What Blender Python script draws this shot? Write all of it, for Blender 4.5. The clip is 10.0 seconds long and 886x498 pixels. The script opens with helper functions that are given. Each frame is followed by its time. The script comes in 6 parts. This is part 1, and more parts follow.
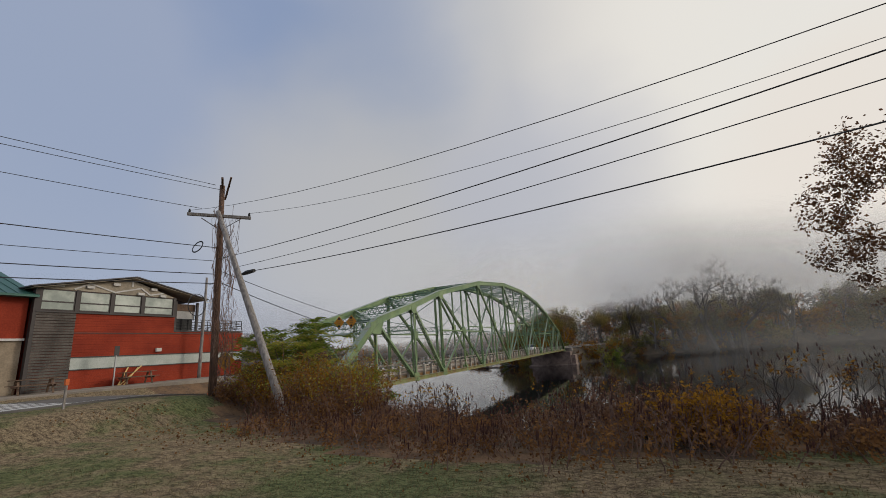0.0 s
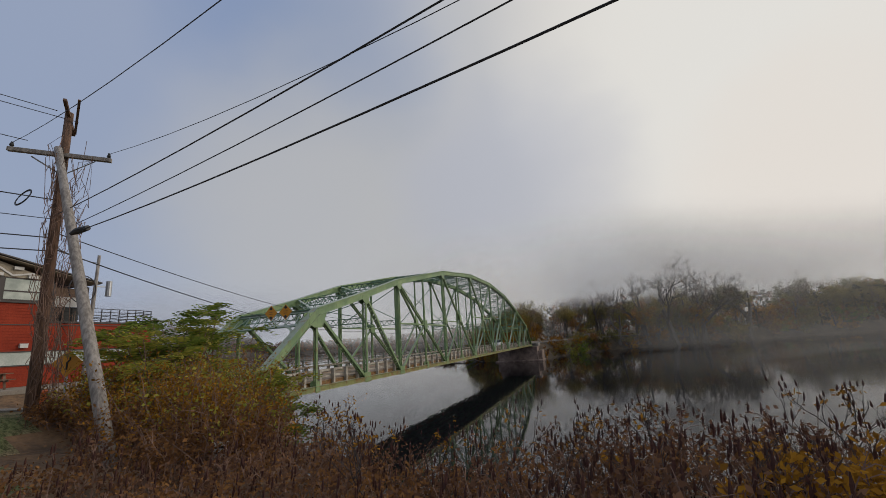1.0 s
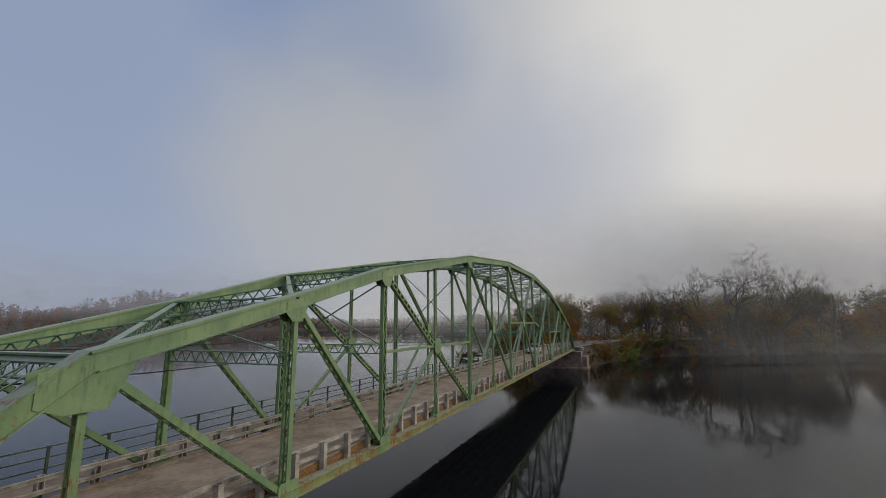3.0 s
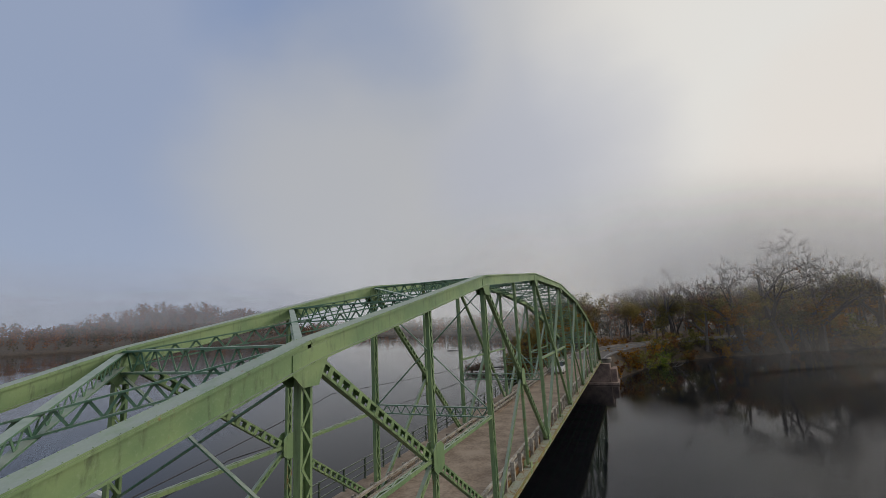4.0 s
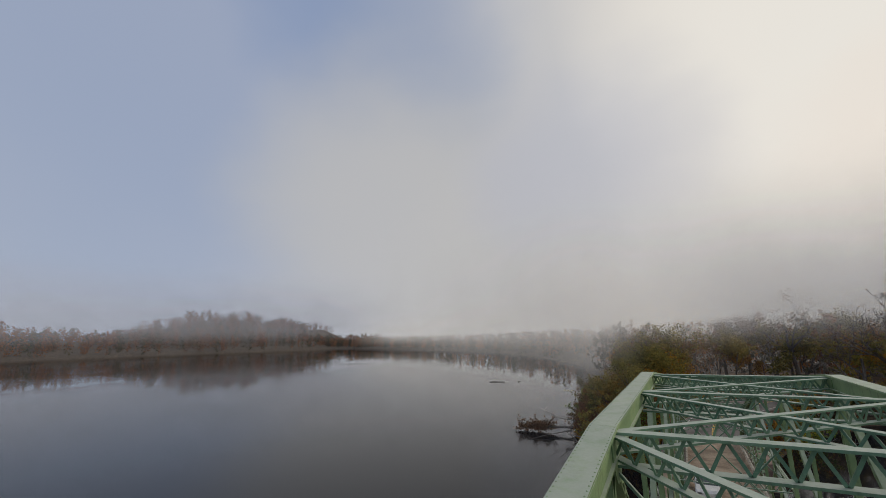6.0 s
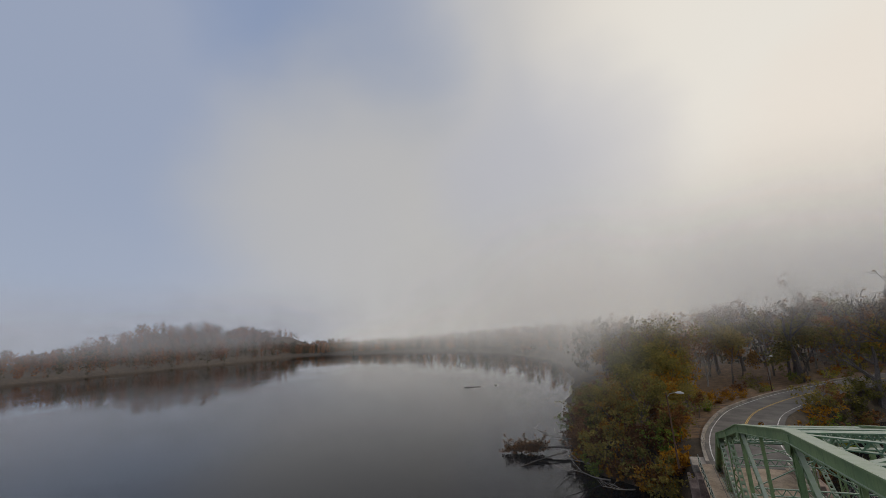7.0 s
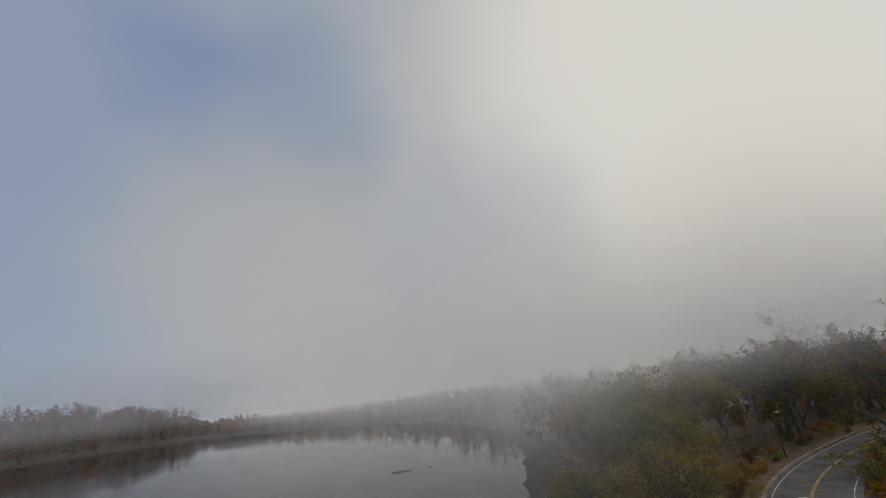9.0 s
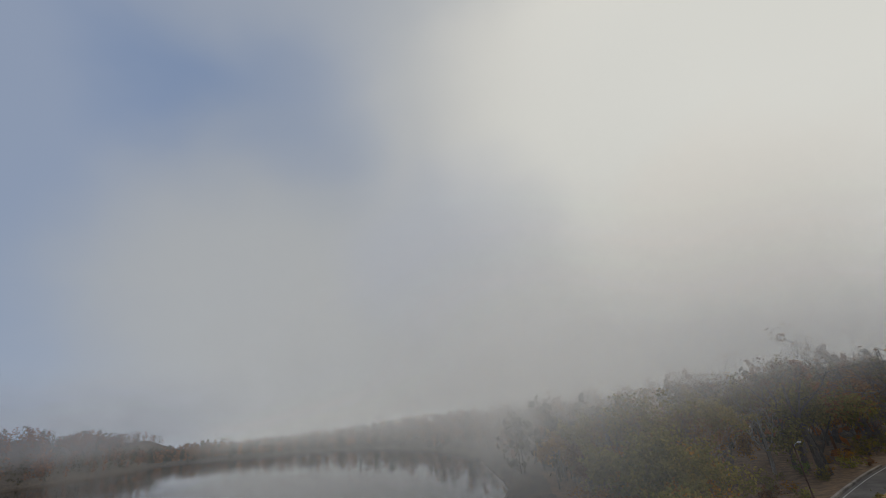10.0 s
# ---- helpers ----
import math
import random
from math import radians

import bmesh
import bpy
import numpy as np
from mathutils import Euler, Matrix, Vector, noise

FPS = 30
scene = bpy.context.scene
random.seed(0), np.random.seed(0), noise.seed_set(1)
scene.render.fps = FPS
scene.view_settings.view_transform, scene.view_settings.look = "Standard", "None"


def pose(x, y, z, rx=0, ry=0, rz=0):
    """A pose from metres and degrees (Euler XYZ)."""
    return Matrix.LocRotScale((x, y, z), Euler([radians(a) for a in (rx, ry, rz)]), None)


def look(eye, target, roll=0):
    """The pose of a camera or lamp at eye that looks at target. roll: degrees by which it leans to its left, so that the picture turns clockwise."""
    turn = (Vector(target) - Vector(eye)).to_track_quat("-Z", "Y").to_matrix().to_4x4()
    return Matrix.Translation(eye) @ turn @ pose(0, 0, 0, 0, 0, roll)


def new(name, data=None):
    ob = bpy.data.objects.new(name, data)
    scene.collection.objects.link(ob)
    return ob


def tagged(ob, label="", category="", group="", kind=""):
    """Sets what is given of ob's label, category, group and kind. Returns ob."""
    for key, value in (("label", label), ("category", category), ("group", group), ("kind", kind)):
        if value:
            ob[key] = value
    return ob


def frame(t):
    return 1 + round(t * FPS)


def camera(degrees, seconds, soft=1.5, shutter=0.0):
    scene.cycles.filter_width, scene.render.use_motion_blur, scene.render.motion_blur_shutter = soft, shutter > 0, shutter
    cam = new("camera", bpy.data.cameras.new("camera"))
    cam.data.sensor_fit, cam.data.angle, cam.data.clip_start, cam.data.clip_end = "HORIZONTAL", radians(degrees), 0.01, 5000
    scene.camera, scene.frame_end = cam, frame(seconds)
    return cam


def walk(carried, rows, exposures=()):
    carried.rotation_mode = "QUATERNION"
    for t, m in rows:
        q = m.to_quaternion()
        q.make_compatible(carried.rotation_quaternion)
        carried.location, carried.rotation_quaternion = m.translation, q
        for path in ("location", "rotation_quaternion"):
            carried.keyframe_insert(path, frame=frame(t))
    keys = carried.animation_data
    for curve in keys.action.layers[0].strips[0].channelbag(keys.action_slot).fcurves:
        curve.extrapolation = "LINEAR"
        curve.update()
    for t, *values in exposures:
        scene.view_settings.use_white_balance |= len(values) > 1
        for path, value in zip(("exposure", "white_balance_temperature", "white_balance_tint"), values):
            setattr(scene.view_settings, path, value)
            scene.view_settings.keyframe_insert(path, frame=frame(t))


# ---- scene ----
# Camera and path
cam = camera(93.0, 10.0, soft=0.8)
PATH = [
    (0, (22.011, -22.490, 2.484), (18.160, -13.552, 4.783), -3.73),
    (0.5, (21.244, -20.324, 2.436), (17.961, -11.124, 4.574), -4.09),
    (1, (20.793, -17.492, 2.505), (17.605, -8.258, 4.644), -3.61),
    (1.5, (19.708, -13.751, 2.883), (16.411, -4.546, 4.978), -1.61),
    (2, (18.494, -9.535, 3.354), (14.942, -0.408, 5.376), 0.52),
    (2.5, (16.588, -4.577, 4.361), (12.789, 4.479, 6.246), 1.17),
    (3.8, (10.881, 9.344, 8.221), (7.028, 18.413, 9.927), -3.16),
    (4.5, (7.303, 18.093, 10.544), (6.459, 19.867, 10.917), -1.0),
    (5, (4.143, 24.441, 12.173), (3.232, 26.186, 12.527), 0.8),
    (5.5, (1.534, 29.847, 13.04), (0.561, 31.541, 13.468), -0.7),
    (6.8, (-7.015, 45.246, 15.888), (-7.847, 47.023, 16.274), -4.0),
    (7.5, (-10.55, 53.465, 16.3), (-11.265, 55.272, 16.774), -5.7),
    (8, (-13.4, 59.2, 16.311), (-14.0, 61.03, 16.849), -6.9),
    (8.5, (-15.7, 64.885, 16.22), (-16.205, 66.729, 16.812), -7.2),
    (9, (-17.4, 70.4, 16.2), (-17.83, 72.243, 16.848), -7.6),
    (9.5, (-18.4, 75.7, 16.253), (-18.779, 77.539, 16.943), -7.6),
    (10, (-19.0, 80.9, 16.4), (-19.33, 82.735, 17.13), -7.6),
]

walk(cam, [(t, look(eye, target, roll)) for t, eye, target, roll in PATH],
     exposures=[(0, 0.0, 6550, 10), (1.5, -0.12, 6400, 10), (2.5, -0.15, 6350, 10), (5.5, 0.0, 6600, 10), (7.0, -0.03, 6750, 10), (9.0, -0.25, 6550, 8), (10, -0.26, 6450, 7)])

# World: pale morning sky behind thinning fog, brighter and warmer towards the veiled sun
SUN_AZ, SUN_EL = radians(52), radians(24)      # azimuth right of +Y
SUN_DIR = Vector((math.sin(SUN_AZ) * math.cos(SUN_EL), math.cos(SUN_AZ) * math.cos(SUN_EL), math.sin(SUN_EL)))
world = bpy.data.worlds.new("misty_morning")
world.use_nodes = True
scene.world = world
scene.cycles.transparent_max_bounces = 32        # many thin veils of mist lie one behind the other


class Nodes:
    """Short-hand for building node trees."""

    def __init__(self, tree):
        self.t = tree
        tree.nodes.clear()

    def add(self, kind, ins=None, **props):
        n = self.t.nodes.new(kind)
        for k, v in props.items():
            setattr(n, k, v)
        for k, v in (ins or {}).items():
            if isinstance(v, bpy.types.NodeSocket):
                self.t.links.new(v, n.inputs[k])
            else:
                n.inputs[k].default_value = v
        return n

    def math(self, op, a, b=0.0, clamp=False):
        return self.add("ShaderNodeMath", {0: a, 1: b}, operation=op, use_clamp=clamp).outputs[0]

    def noise(self, vec, scale, detail=4.0, rough=0.55, dist=0.0):
        return self.add("ShaderNodeTexNoise", {"Vector": vec, "Scale": scale, "Detail": detail, "Roughness": rough, "Distortion": dist}).outputs["Fac"]

    def smooth(self, val, lo, hi, a=0.0, b=1.0):
        return self.add("ShaderNodeMapRange", {"Value": val, "From Min": lo, "From Max": hi, "To Min": a, "To Max": b},
                        interpolation_type="SMOOTHSTEP").outputs["Result"]

    def mix(self, fac, a, b, blend="MIX"):
        n = self.add("ShaderNodeMix", {0: fac}, data_type="RGBA", blend_type=blend)
        for i, v in ((6, a), (7, b)):
            if isinstance(v, bpy.types.NodeSocket):
                self.t.links.new(v, n.inputs[i])
            else:
                n.inputs[i].default_value = (*v, 1)
        return n.outputs[2]

    def ramp(self, fac, stops):
        n = self.add("ShaderNodeValToRGB", {"Fac": fac})
        cr = n.color_ramp
        while len(cr.elements) < len(stops):
            cr.elements.new(0.5)
        for e, (p, c) in zip(cr.elements, stops):
            e.position, e.color = p, (*c, 1)
        return n.outputs["Color"]

    def dot(self, vec, d):
        return self.add("ShaderNodeVectorMath", {0: vec, 1: d}, operation="DOT_PRODUCT").outputs["Value"]

    def scaled(self, vec, s):
        return self.add("ShaderNodeMapping", {"Vector": vec, "Scale": s}).outputs["Vector"]


w = Nodes(world.node_tree)
sky = w.add("ShaderNodeTexSky", sky_type="NISHITA", sun_disc=False, sun_elevation=SUN_EL, sun_rotation=SUN_AZ)
d = w.add("ShaderNodeTexCoord").outputs["Generated"]
sep = w.add("ShaderNodeSeparateXYZ", {0: d})
up = sep.outputs["Z"]
glow = w.dot(d, tuple(SUN_DIR))


def toward(az, el):
    """Unit vector at an azimuth right of +Y and an elevation, in degrees."""
    a, e = radians(az), radians(el)
    return (math.sin(a) * math.cos(e), math.cos(a) * math.cos(e), math.sin(e))


warp = w.add("ShaderNodeTexNoise", {"Vector": w.scaled(d, (1.0, 1.0, 1.5)), "Scale": 1.9, "Detail": 4.0, "Roughness": 0.5}).outputs["Color"]
warp = w.add("ShaderNodeVectorMath", {0: warp, 1: (0.5, 0.5, 0.5)}, operation="SUBTRACT").outputs[0]
drifted = w.add("ShaderNodeVectorMath", {0: warp, 1: (0.38, 0.38, 0.38), 2: d}, operation="MULTIPLY_ADD").outputs[0]
drifted = w.add("ShaderNodeVectorMath", {0: drifted}, operation="NORMALIZE").outputs[0]


def lobe(az, el, inner, outer, most):
    """Cover that falls off between two angles round a direction, with drifted borders."""
    return w.smooth(w.dot(drifted, toward(az, el)), math.cos(radians(outer)), math.cos(radians(inner)), 0.0, most)


blue = w.mix(0.6, w.mix(1.0, sky.outputs["Color"], (0.085, 0.085, 0.085), "MULTIPLY"), (0.15, 0.29, 0.60))
out = w.ramp(w.smooth(glow, -0.6, 1.0), [(0.0, (0.37, 0.42, 0.53)), (0.42, (0.41, 0.445, 0.54)), (0.66, (0.445, 0.465, 0.52)), (0.82, (0.54, 0.545, 0.56)), (0.92, (0.72, 0.695, 0.66)), (1.0, (0.95, 0.90, 0.83))])
out = w.mix(lobe(-60, 36, 8, 38, 0.30), out, blue)                       # thin haze, blue showing through
out = w.mix(lobe(-38, 43, 1, 21, 0.40), out, blue)                       # gap in the fog
out = w.mix(lobe(-28, 66, 10, 27, 0.80), out, (0.43, 0.455, 0.515))      # thin high cloud
out = w.mix(lobe(-31, 15, 4, 30, 0.70), out, (0.50, 0.497, 0.487))       # slow grey fog bank over the river
out = w.mix(lobe(30, 31, 5, 33, 0.85), out, (0.77, 0.755, 0.715))        # white bank in front of the sun
out = w.mix(lobe(26, 13, 3, 17, 0.65), out, (0.80, 0.735, 0.67))
out = w.mix(lobe(-8, 22, 1, 19, 0.50), out, (0.44, 0.465, 0.555))
out = w.mix(w.math("MULTIPLY", w.smooth(up, 0.13, 0.0, 0.0, 0.65), w.smooth(glow, -0.15, 0.35)), out, (0.50, 0.49, 0.47))   # dense fog low over the wooded slope
w.add("ShaderNodeOutputWorld", {"Surface": w.add("ShaderNodeBackground", {"Color": out, "Strength": 1.0}).outputs[0]})

sun_data = bpy.data.lights.new("sun", "SUN")
sun_data.energy, sun_data.angle, sun_data.color = 1.1, radians(14), (1.0, 0.90, 0.78)
sun = new("sun", sun_data)
sun.matrix_world = look(SUN_DIR * 100, (0, 0, 0))

# ---- materials ----
def material(name, build, **kw):
    m = bpy.data.materials.new(name)
    m.use_nodes = True
    n = Nodes(m.node_tree)
    n.add("ShaderNodeOutputMaterial", {"Surface": build(n, **kw)})
    return m


def bsdf(n, color, rough=0.7, metal=0.0, bump=None, strength=0.3, dist=0.02, **more):
    ins = {"Base Color": color if isinstance(color, bpy.types.NodeSocket) else (*color, 1), "Roughness": rough, "Metallic": metal, **more}
    if bump is not None:
        ins["Normal"] = n.add("ShaderNodeBump", {"Height": bump, "Strength": strength, "Distance": dist}).outputs[0]
    return n.add("ShaderNodeBsdfPrincipled", ins).outputs[0]


def here(n):
    return n.add("ShaderNodeNewGeometry").outputs["Position"]


def mottled(n, a, b, scale=2.0, fine=30.0, rough=0.8, strength=0.3, dist=0.02, spec=0.5):
    """Two colours mixed by noise at two scales, with fine relief."""
    p = here(n)
    big, small = n.noise(p, scale, 5), n.noise(p, fine, 4)
    fac = n.smooth(n.math("ADD", n.math("MULTIPLY", big, 0.65), n.math("MULTIPLY", small, 0.35)), 0.34, 0.66)
    return bsdf(n, n.mix(fac, a, b), rough, bump=small, strength=strength, dist=dist, **{"Specular IOR Level": spec})


def steel(n, rust=0.5, a=(0.145, 0.245, 0.110), b=(0.245, 0.345, 0.150)):
    """Weathered green bridge paint with rust blooms, streaks and grime."""
    p = here(n)
    tone = n.noise(p, 0.7, 4)
    fine = n.noise(p, 18.0, 5)
    paint = n.mix(n.smooth(tone, 0.3, 0.7), a, b)
    paint = n.mix(n.smooth(fine, 0.50, 0.75, 0.0, 0.35), paint, (0.33, 0.40, 0.27))
    streak = n.noise(n.scaled(p, (6.0, 6.0, 0.7)), 1.8, 6, 0.65)
    grime = n.math("MULTIPLY", n.smooth(n.noise(n.scaled(p, (3.0, 3.0, 0.6)), 2.3, 6, 0.7, 0.3), 0.50, 0.74), 0.62)
    paint = n.mix(grime, paint, (0.055, 0.065, 0.038))
    bloom = n.noise(p, 1.3, 7, 0.75, 0.5)
    r = n.smooth(n.math("ADD", n.math("MULTIPLY", bloom, 0.55), n.math("MULTIPLY", streak, 0.45)), rust, rust + 0.10)
    rustc = n.ramp(fine, [(0.3, (0.060, 0.028, 0.014)), (0.5, (0.23, 0.100, 0.026)), (0.72, (0.42, 0.24, 0.062))])
    nz = n.add("ShaderNodeSeparateXYZ", {0: n.add("ShaderNodeNewGeometry").outputs["Normal"]}).outputs["Z"]
    pale_top = n.math("MULTIPLY", n.smooth(nz, 0.55, 0.85), n.smooth(n.noise(p, 3.0, 4), 0.25, 0.6, 0.40, 0.80))    # upper faces paler: weathered paint, with sky light put into the colour
    paint = n.mix(pale_top, paint, (0.37, 0.41, 0.36))
    col = n.mix(r, paint, rustc)
    return bsdf(n, col, n.smooth(fine, 0.2, 0.8, 0.42, 0.68), bump=n.math("ADD", fine, n.math("MULTIPLY", r, 0.5)), strength=0.25, dist=0.01)


def water_shader(n):
    p = n.scaled(here(n), (1.0, 1.0, 1.0))
    wind = n.smooth(n.noise(p, 0.035, 3), 0.40, 0.66)
    rip = n.math("ADD", n.math("MULTIPLY", n.noise(p, 1.1, 3, 0.5), 0.6), n.noise(n.scaled(p, (0.7, 1.4, 1)), 0.25, 3))
    bump = n.add("ShaderNodeBump", {"Height": rip, "Strength": n.math("ADD", n.math("MULTIPLY", wind, 0.035), 0.010), "Distance": 0.25}).outputs[0]
    return n.add("ShaderNodeBsdfPrincipled", {"Base Color": (0.008, 0.009, 0.011, 1), "Roughness": n.smooth(wind, 0, 1, 0.035, 0.09), "IOR": 1.33, "Normal": bump, "Specular IOR Level": 0.27}).outputs[0]


def bark_shader(n, a=(0.06, 0.052, 0.046), b=(0.17, 0.15, 0.135)):
    p = here(n)
    f = n.noise(n.scaled(p, (9, 9, 1.6)), 1.6, 5, 0.6)
    return bsdf(n, n.mix(n.smooth(f, 0.3, 0.7), a, b), 0.9, bump=f, strength=0.6, dist=0.03)


def leaf_shader(n, a, b, c):
    """Leaf colours vary from clump to clump and from leaf to leaf."""
    g = n.add("ShaderNodeNewGeometry")
    big = n.noise(g.outputs["Position"], 0.35, 3)
    rnd = n.add("ShaderNodeObjectInfo").outputs["Random"]
    mixv = n.math("ADD", n.math("MULTIPLY", g.outputs["Random Per Island"], 0.45), n.math("ADD", n.math("MULTIPLY", big, 0.55), n.math("MULTIPLY", n.math("SUBTRACT", rnd, 0.5), 0.45)))
    col = n.ramp(mixv, [(0.18, a), (0.5, b), (0.82, c)])
    dif = n.add("ShaderNodeBsdfDiffuse", {"Color": col, "Roughness": 0.6}).outputs[0]
    tra = n.add("ShaderNodeBsdfTranslucent", {"Color": col}).outputs[0]
    return n.add("ShaderNodeMixShader", {0: 0.35, 1: dif, 2: tra}).outputs[0]


def plain(n, color, rough=0.6, metal=0.0):
    p = here(n)
    f = n.noise(p, 25, 4)
    g = n.noise(p, 1.5, 4)
    dark = tuple(c * 0.72 for c in color)
    return bsdf(n, n.mix(n.math("ADD", n.smooth(f, 0.4, 0.75, 0, 0.45), n.smooth(g, 0.45, 0.7, 0, 0.45), True), color, dark), rough, metal, bump=f, strength=0.15, dist=0.005)


M = {}
M["steel"] = material("green_steel", steel, rust=0.60)
M["steel_rusty"] = material("rusty_green_steel", steel, rust=0.525)
# bracing: the green paint made darker and bluer, shade put into its colour
M["steel_shade"] = material("shaded_green_steel", steel, rust=0.62, a=(0.090, 0.205, 0.135), b=(0.170, 0.285, 0.180))
M["fascia"] = material("rusted_yellow_green_chord", steel, rust=0.475, a=(0.19, 0.215, 0.070), b=(0.29, 0.310, 0.105))
M["rail_dark"] = material("dark_green_rail", steel, rust=0.62, a=(0.035, 0.055, 0.038), b=(0.065, 0.090, 0.060))
M["rusted"] = material("rusted_plate", steel, rust=0.40, a=(0.10, 0.115, 0.05), b=(0.19, 0.18, 0.07))
M["rail"] = material("grey_rail_paint", mottled, a=(0.22, 0.185, 0.14), b=(0.52, 0.48, 0.41), scale=2.2, fine=24, rough=0.7)
M["deck"] = material("concrete_deck", mottled, a=(0.19, 0.140, 0.098), b=(0.37, 0.292, 0.217), scale=0.8, fine=6, rough=0.9, strength=0.2)
M["asphalt"] = material("asphalt", mottled, a=(0.105, 0.098, 0.092), b=(0.185, 0.172, 0.158), scale=0.4, fine=40, rough=0.95, strength=0.3, spec=0.15)
M["concrete"] = material("old_concrete", mottled, a=(0.16, 0.14, 0.12), b=(0.36, 0.32, 0.27), scale=0.8, fine=10, rough=0.9, strength=0.5, dist=0.04)
M["stone"] = material("pier_stone", mottled, a=(0.15, 0.105, 0.088), b=(0.33, 0.245, 0.200), scale=0.9, fine=8, rough=0.9, strength=0.7, dist=0.05)
M["water"] = material("river_water", water_shader)
M["white_line"] = material("worn_white_paint", mottled, a=(0.30, 0.30, 0.29), b=(0.72, 0.72, 0.70), scale=1.2, fine=22, rough=0.8)
M["yellow_line"] = material("worn_yellow_paint", mottled, a=(0.30, 0.20, 0.07), b=(0.62, 0.40, 0.08), scale=1.2, fine=22, rough=0.8)
M["bark"] = material("grey_bark", bark_shader)
M["bark_pale"] = material("pale_bark", bark_shader, a=(0.16, 0.145, 0.13), b=(0.36, 0.33, 0.30))
M["pole_brown"] = material("brown_pole_wood", bark_shader, a=(0.06, 0.035, 0.024), b=(0.17, 0.095, 0.06))
M["pole_grey"] = material("grey_pole_wood", bark_shader, a=(0.17, 0.15, 0.135), b=(0.36, 0.33, 0.30))
M["leaf_olive"] = material("olive_leaves", leaf_shader, a=(0.11, 0.112, 0.038), b=(0.23, 0.20, 0.062), c=(0.37, 0.275, 0.075))
M["leaf_gold"] = material("golden_leaves", leaf_shader, a=(0.15, 0.075, 0.018), b=(0.36, 0.175, 0.026), c=(0.55, 0.29, 0.038))
M["leaf_rust"] = material("russet_leaves", leaf_shader, a=(0.111, 0.058, 0.031), b=(0.240, 0.120, 0.052), c=(0.390, 0.202, 0.072))
M["leaf_oak"] = material("dry_oak_leaves", leaf_shader, a=(0.12, 0.062, 0.036), b=(0.24, 0.125, 0.065), c=(0.36, 0.21, 0.11))
M["leaf_green"] = material("green_leaves", leaf_shader, a=(0.10, 0.155, 0.030), b=(0.23, 0.285, 0.052), c=(0.47, 0.41, 0.075))
M["leaf_brown"] = material("dry_brown_leaves", leaf_shader, a=(0.125, 0.070, 0.046), b=(0.25, 0.135, 0.080), c=(0.40, 0.225, 0.115))
M["twig"] = material("twigs", mottled, a=(0.11, 0.068, 0.052), b=(0.25, 0.155, 0.115), scale=1.5, fine=9, rough=0.95)
M["red_siding"] = material("red_siding", mottled, a=(0.215, 0.026, 0.011), b=(0.345, 0.048, 0.019), scale=0.5, fine=14, rough=0.8, strength=0.12, spec=0.25)
M["grey_siding"] = material("weathered_grey_boards", mottled, a=(0.060, 0.050, 0.044), b=(0.14, 0.118, 0.102), scale=0.9, fine=12, rough=0.9)
M["trim_dark"] = material("dark_trim", plain, color=(0.055, 0.045, 0.042), rough=0.6)
M["trim_pale"] = material("pale_trim", plain, color=(0.60, 0.58, 0.55), rough=0.6)
M["band"] = material("pale_green_band", mottled, a=(0.36, 0.40, 0.36), b=(0.54, 0.57, 0.53), scale=0.8, fine=14, rough=0.7)
M["tan_stucco"] = material("tan_masonry", mottled, a=(0.24, 0.19, 0.13), b=(0.40, 0.32, 0.23), scale=0.9, fine=12, rough=0.9)
M["green_roof"] = material("green_metal_roof", plain, color=(0.035, 0.12, 0.095), rough=0.45, metal=0.2)
M["gable_wood"] = material("gable_boards", mottled, a=(0.26, 0.22, 0.165), b=(0.42, 0.36, 0.275), scale=0.9, fine=12, rough=0.85)
M["table_wood"] = material("brown_table_wood", mottled, a=(0.10, 0.06, 0.04), b=(0.22, 0.14, 0.09), scale=2, fine=20, rough=0.8)
M["plank_yellow"] = material("yellow_lumber", plain, color=(0.62, 0.42, 0.16), rough=0.7)
M["orange"] = material("orange_plastic", plain, color=(0.75, 0.16, 0.03), rough=0.5)
M["sign_yellow"] = material("sign_yellow", plain, color=(0.62, 0.27, 0.015), rough=0.5)
M["sign_white"] = material("sign_white", plain, color=(0.72, 0.72, 0.72), rough=0.5)
M["black"] = material("black_rubber", plain, color=(0.02, 0.02, 0.02), rough=0.6)
M["wire"] = material("dark_cable", plain, color=(0.03, 0.03, 0.035), rough=0.6)
M["galvanised"] = material("galvanised_steel", plain, color=(0.42, 0.43, 0.44), rough=0.45, metal=0.7)
M["lamp_white"] = material("lamp_housing", plain, color=(0.70, 0.70, 0.68), rough=0.4)
M["car_white"] = material("white_car_paint", plain, color=(0.78, 0.78, 0.77), rough=0.25)


def glass_shader(n, tint=(0.06, 0.075, 0.08)):
    return bsdf(n, tint, 0.06, **{"Specular IOR Level": 0.8})


M["glass"] = material("window_glass", glass_shader)


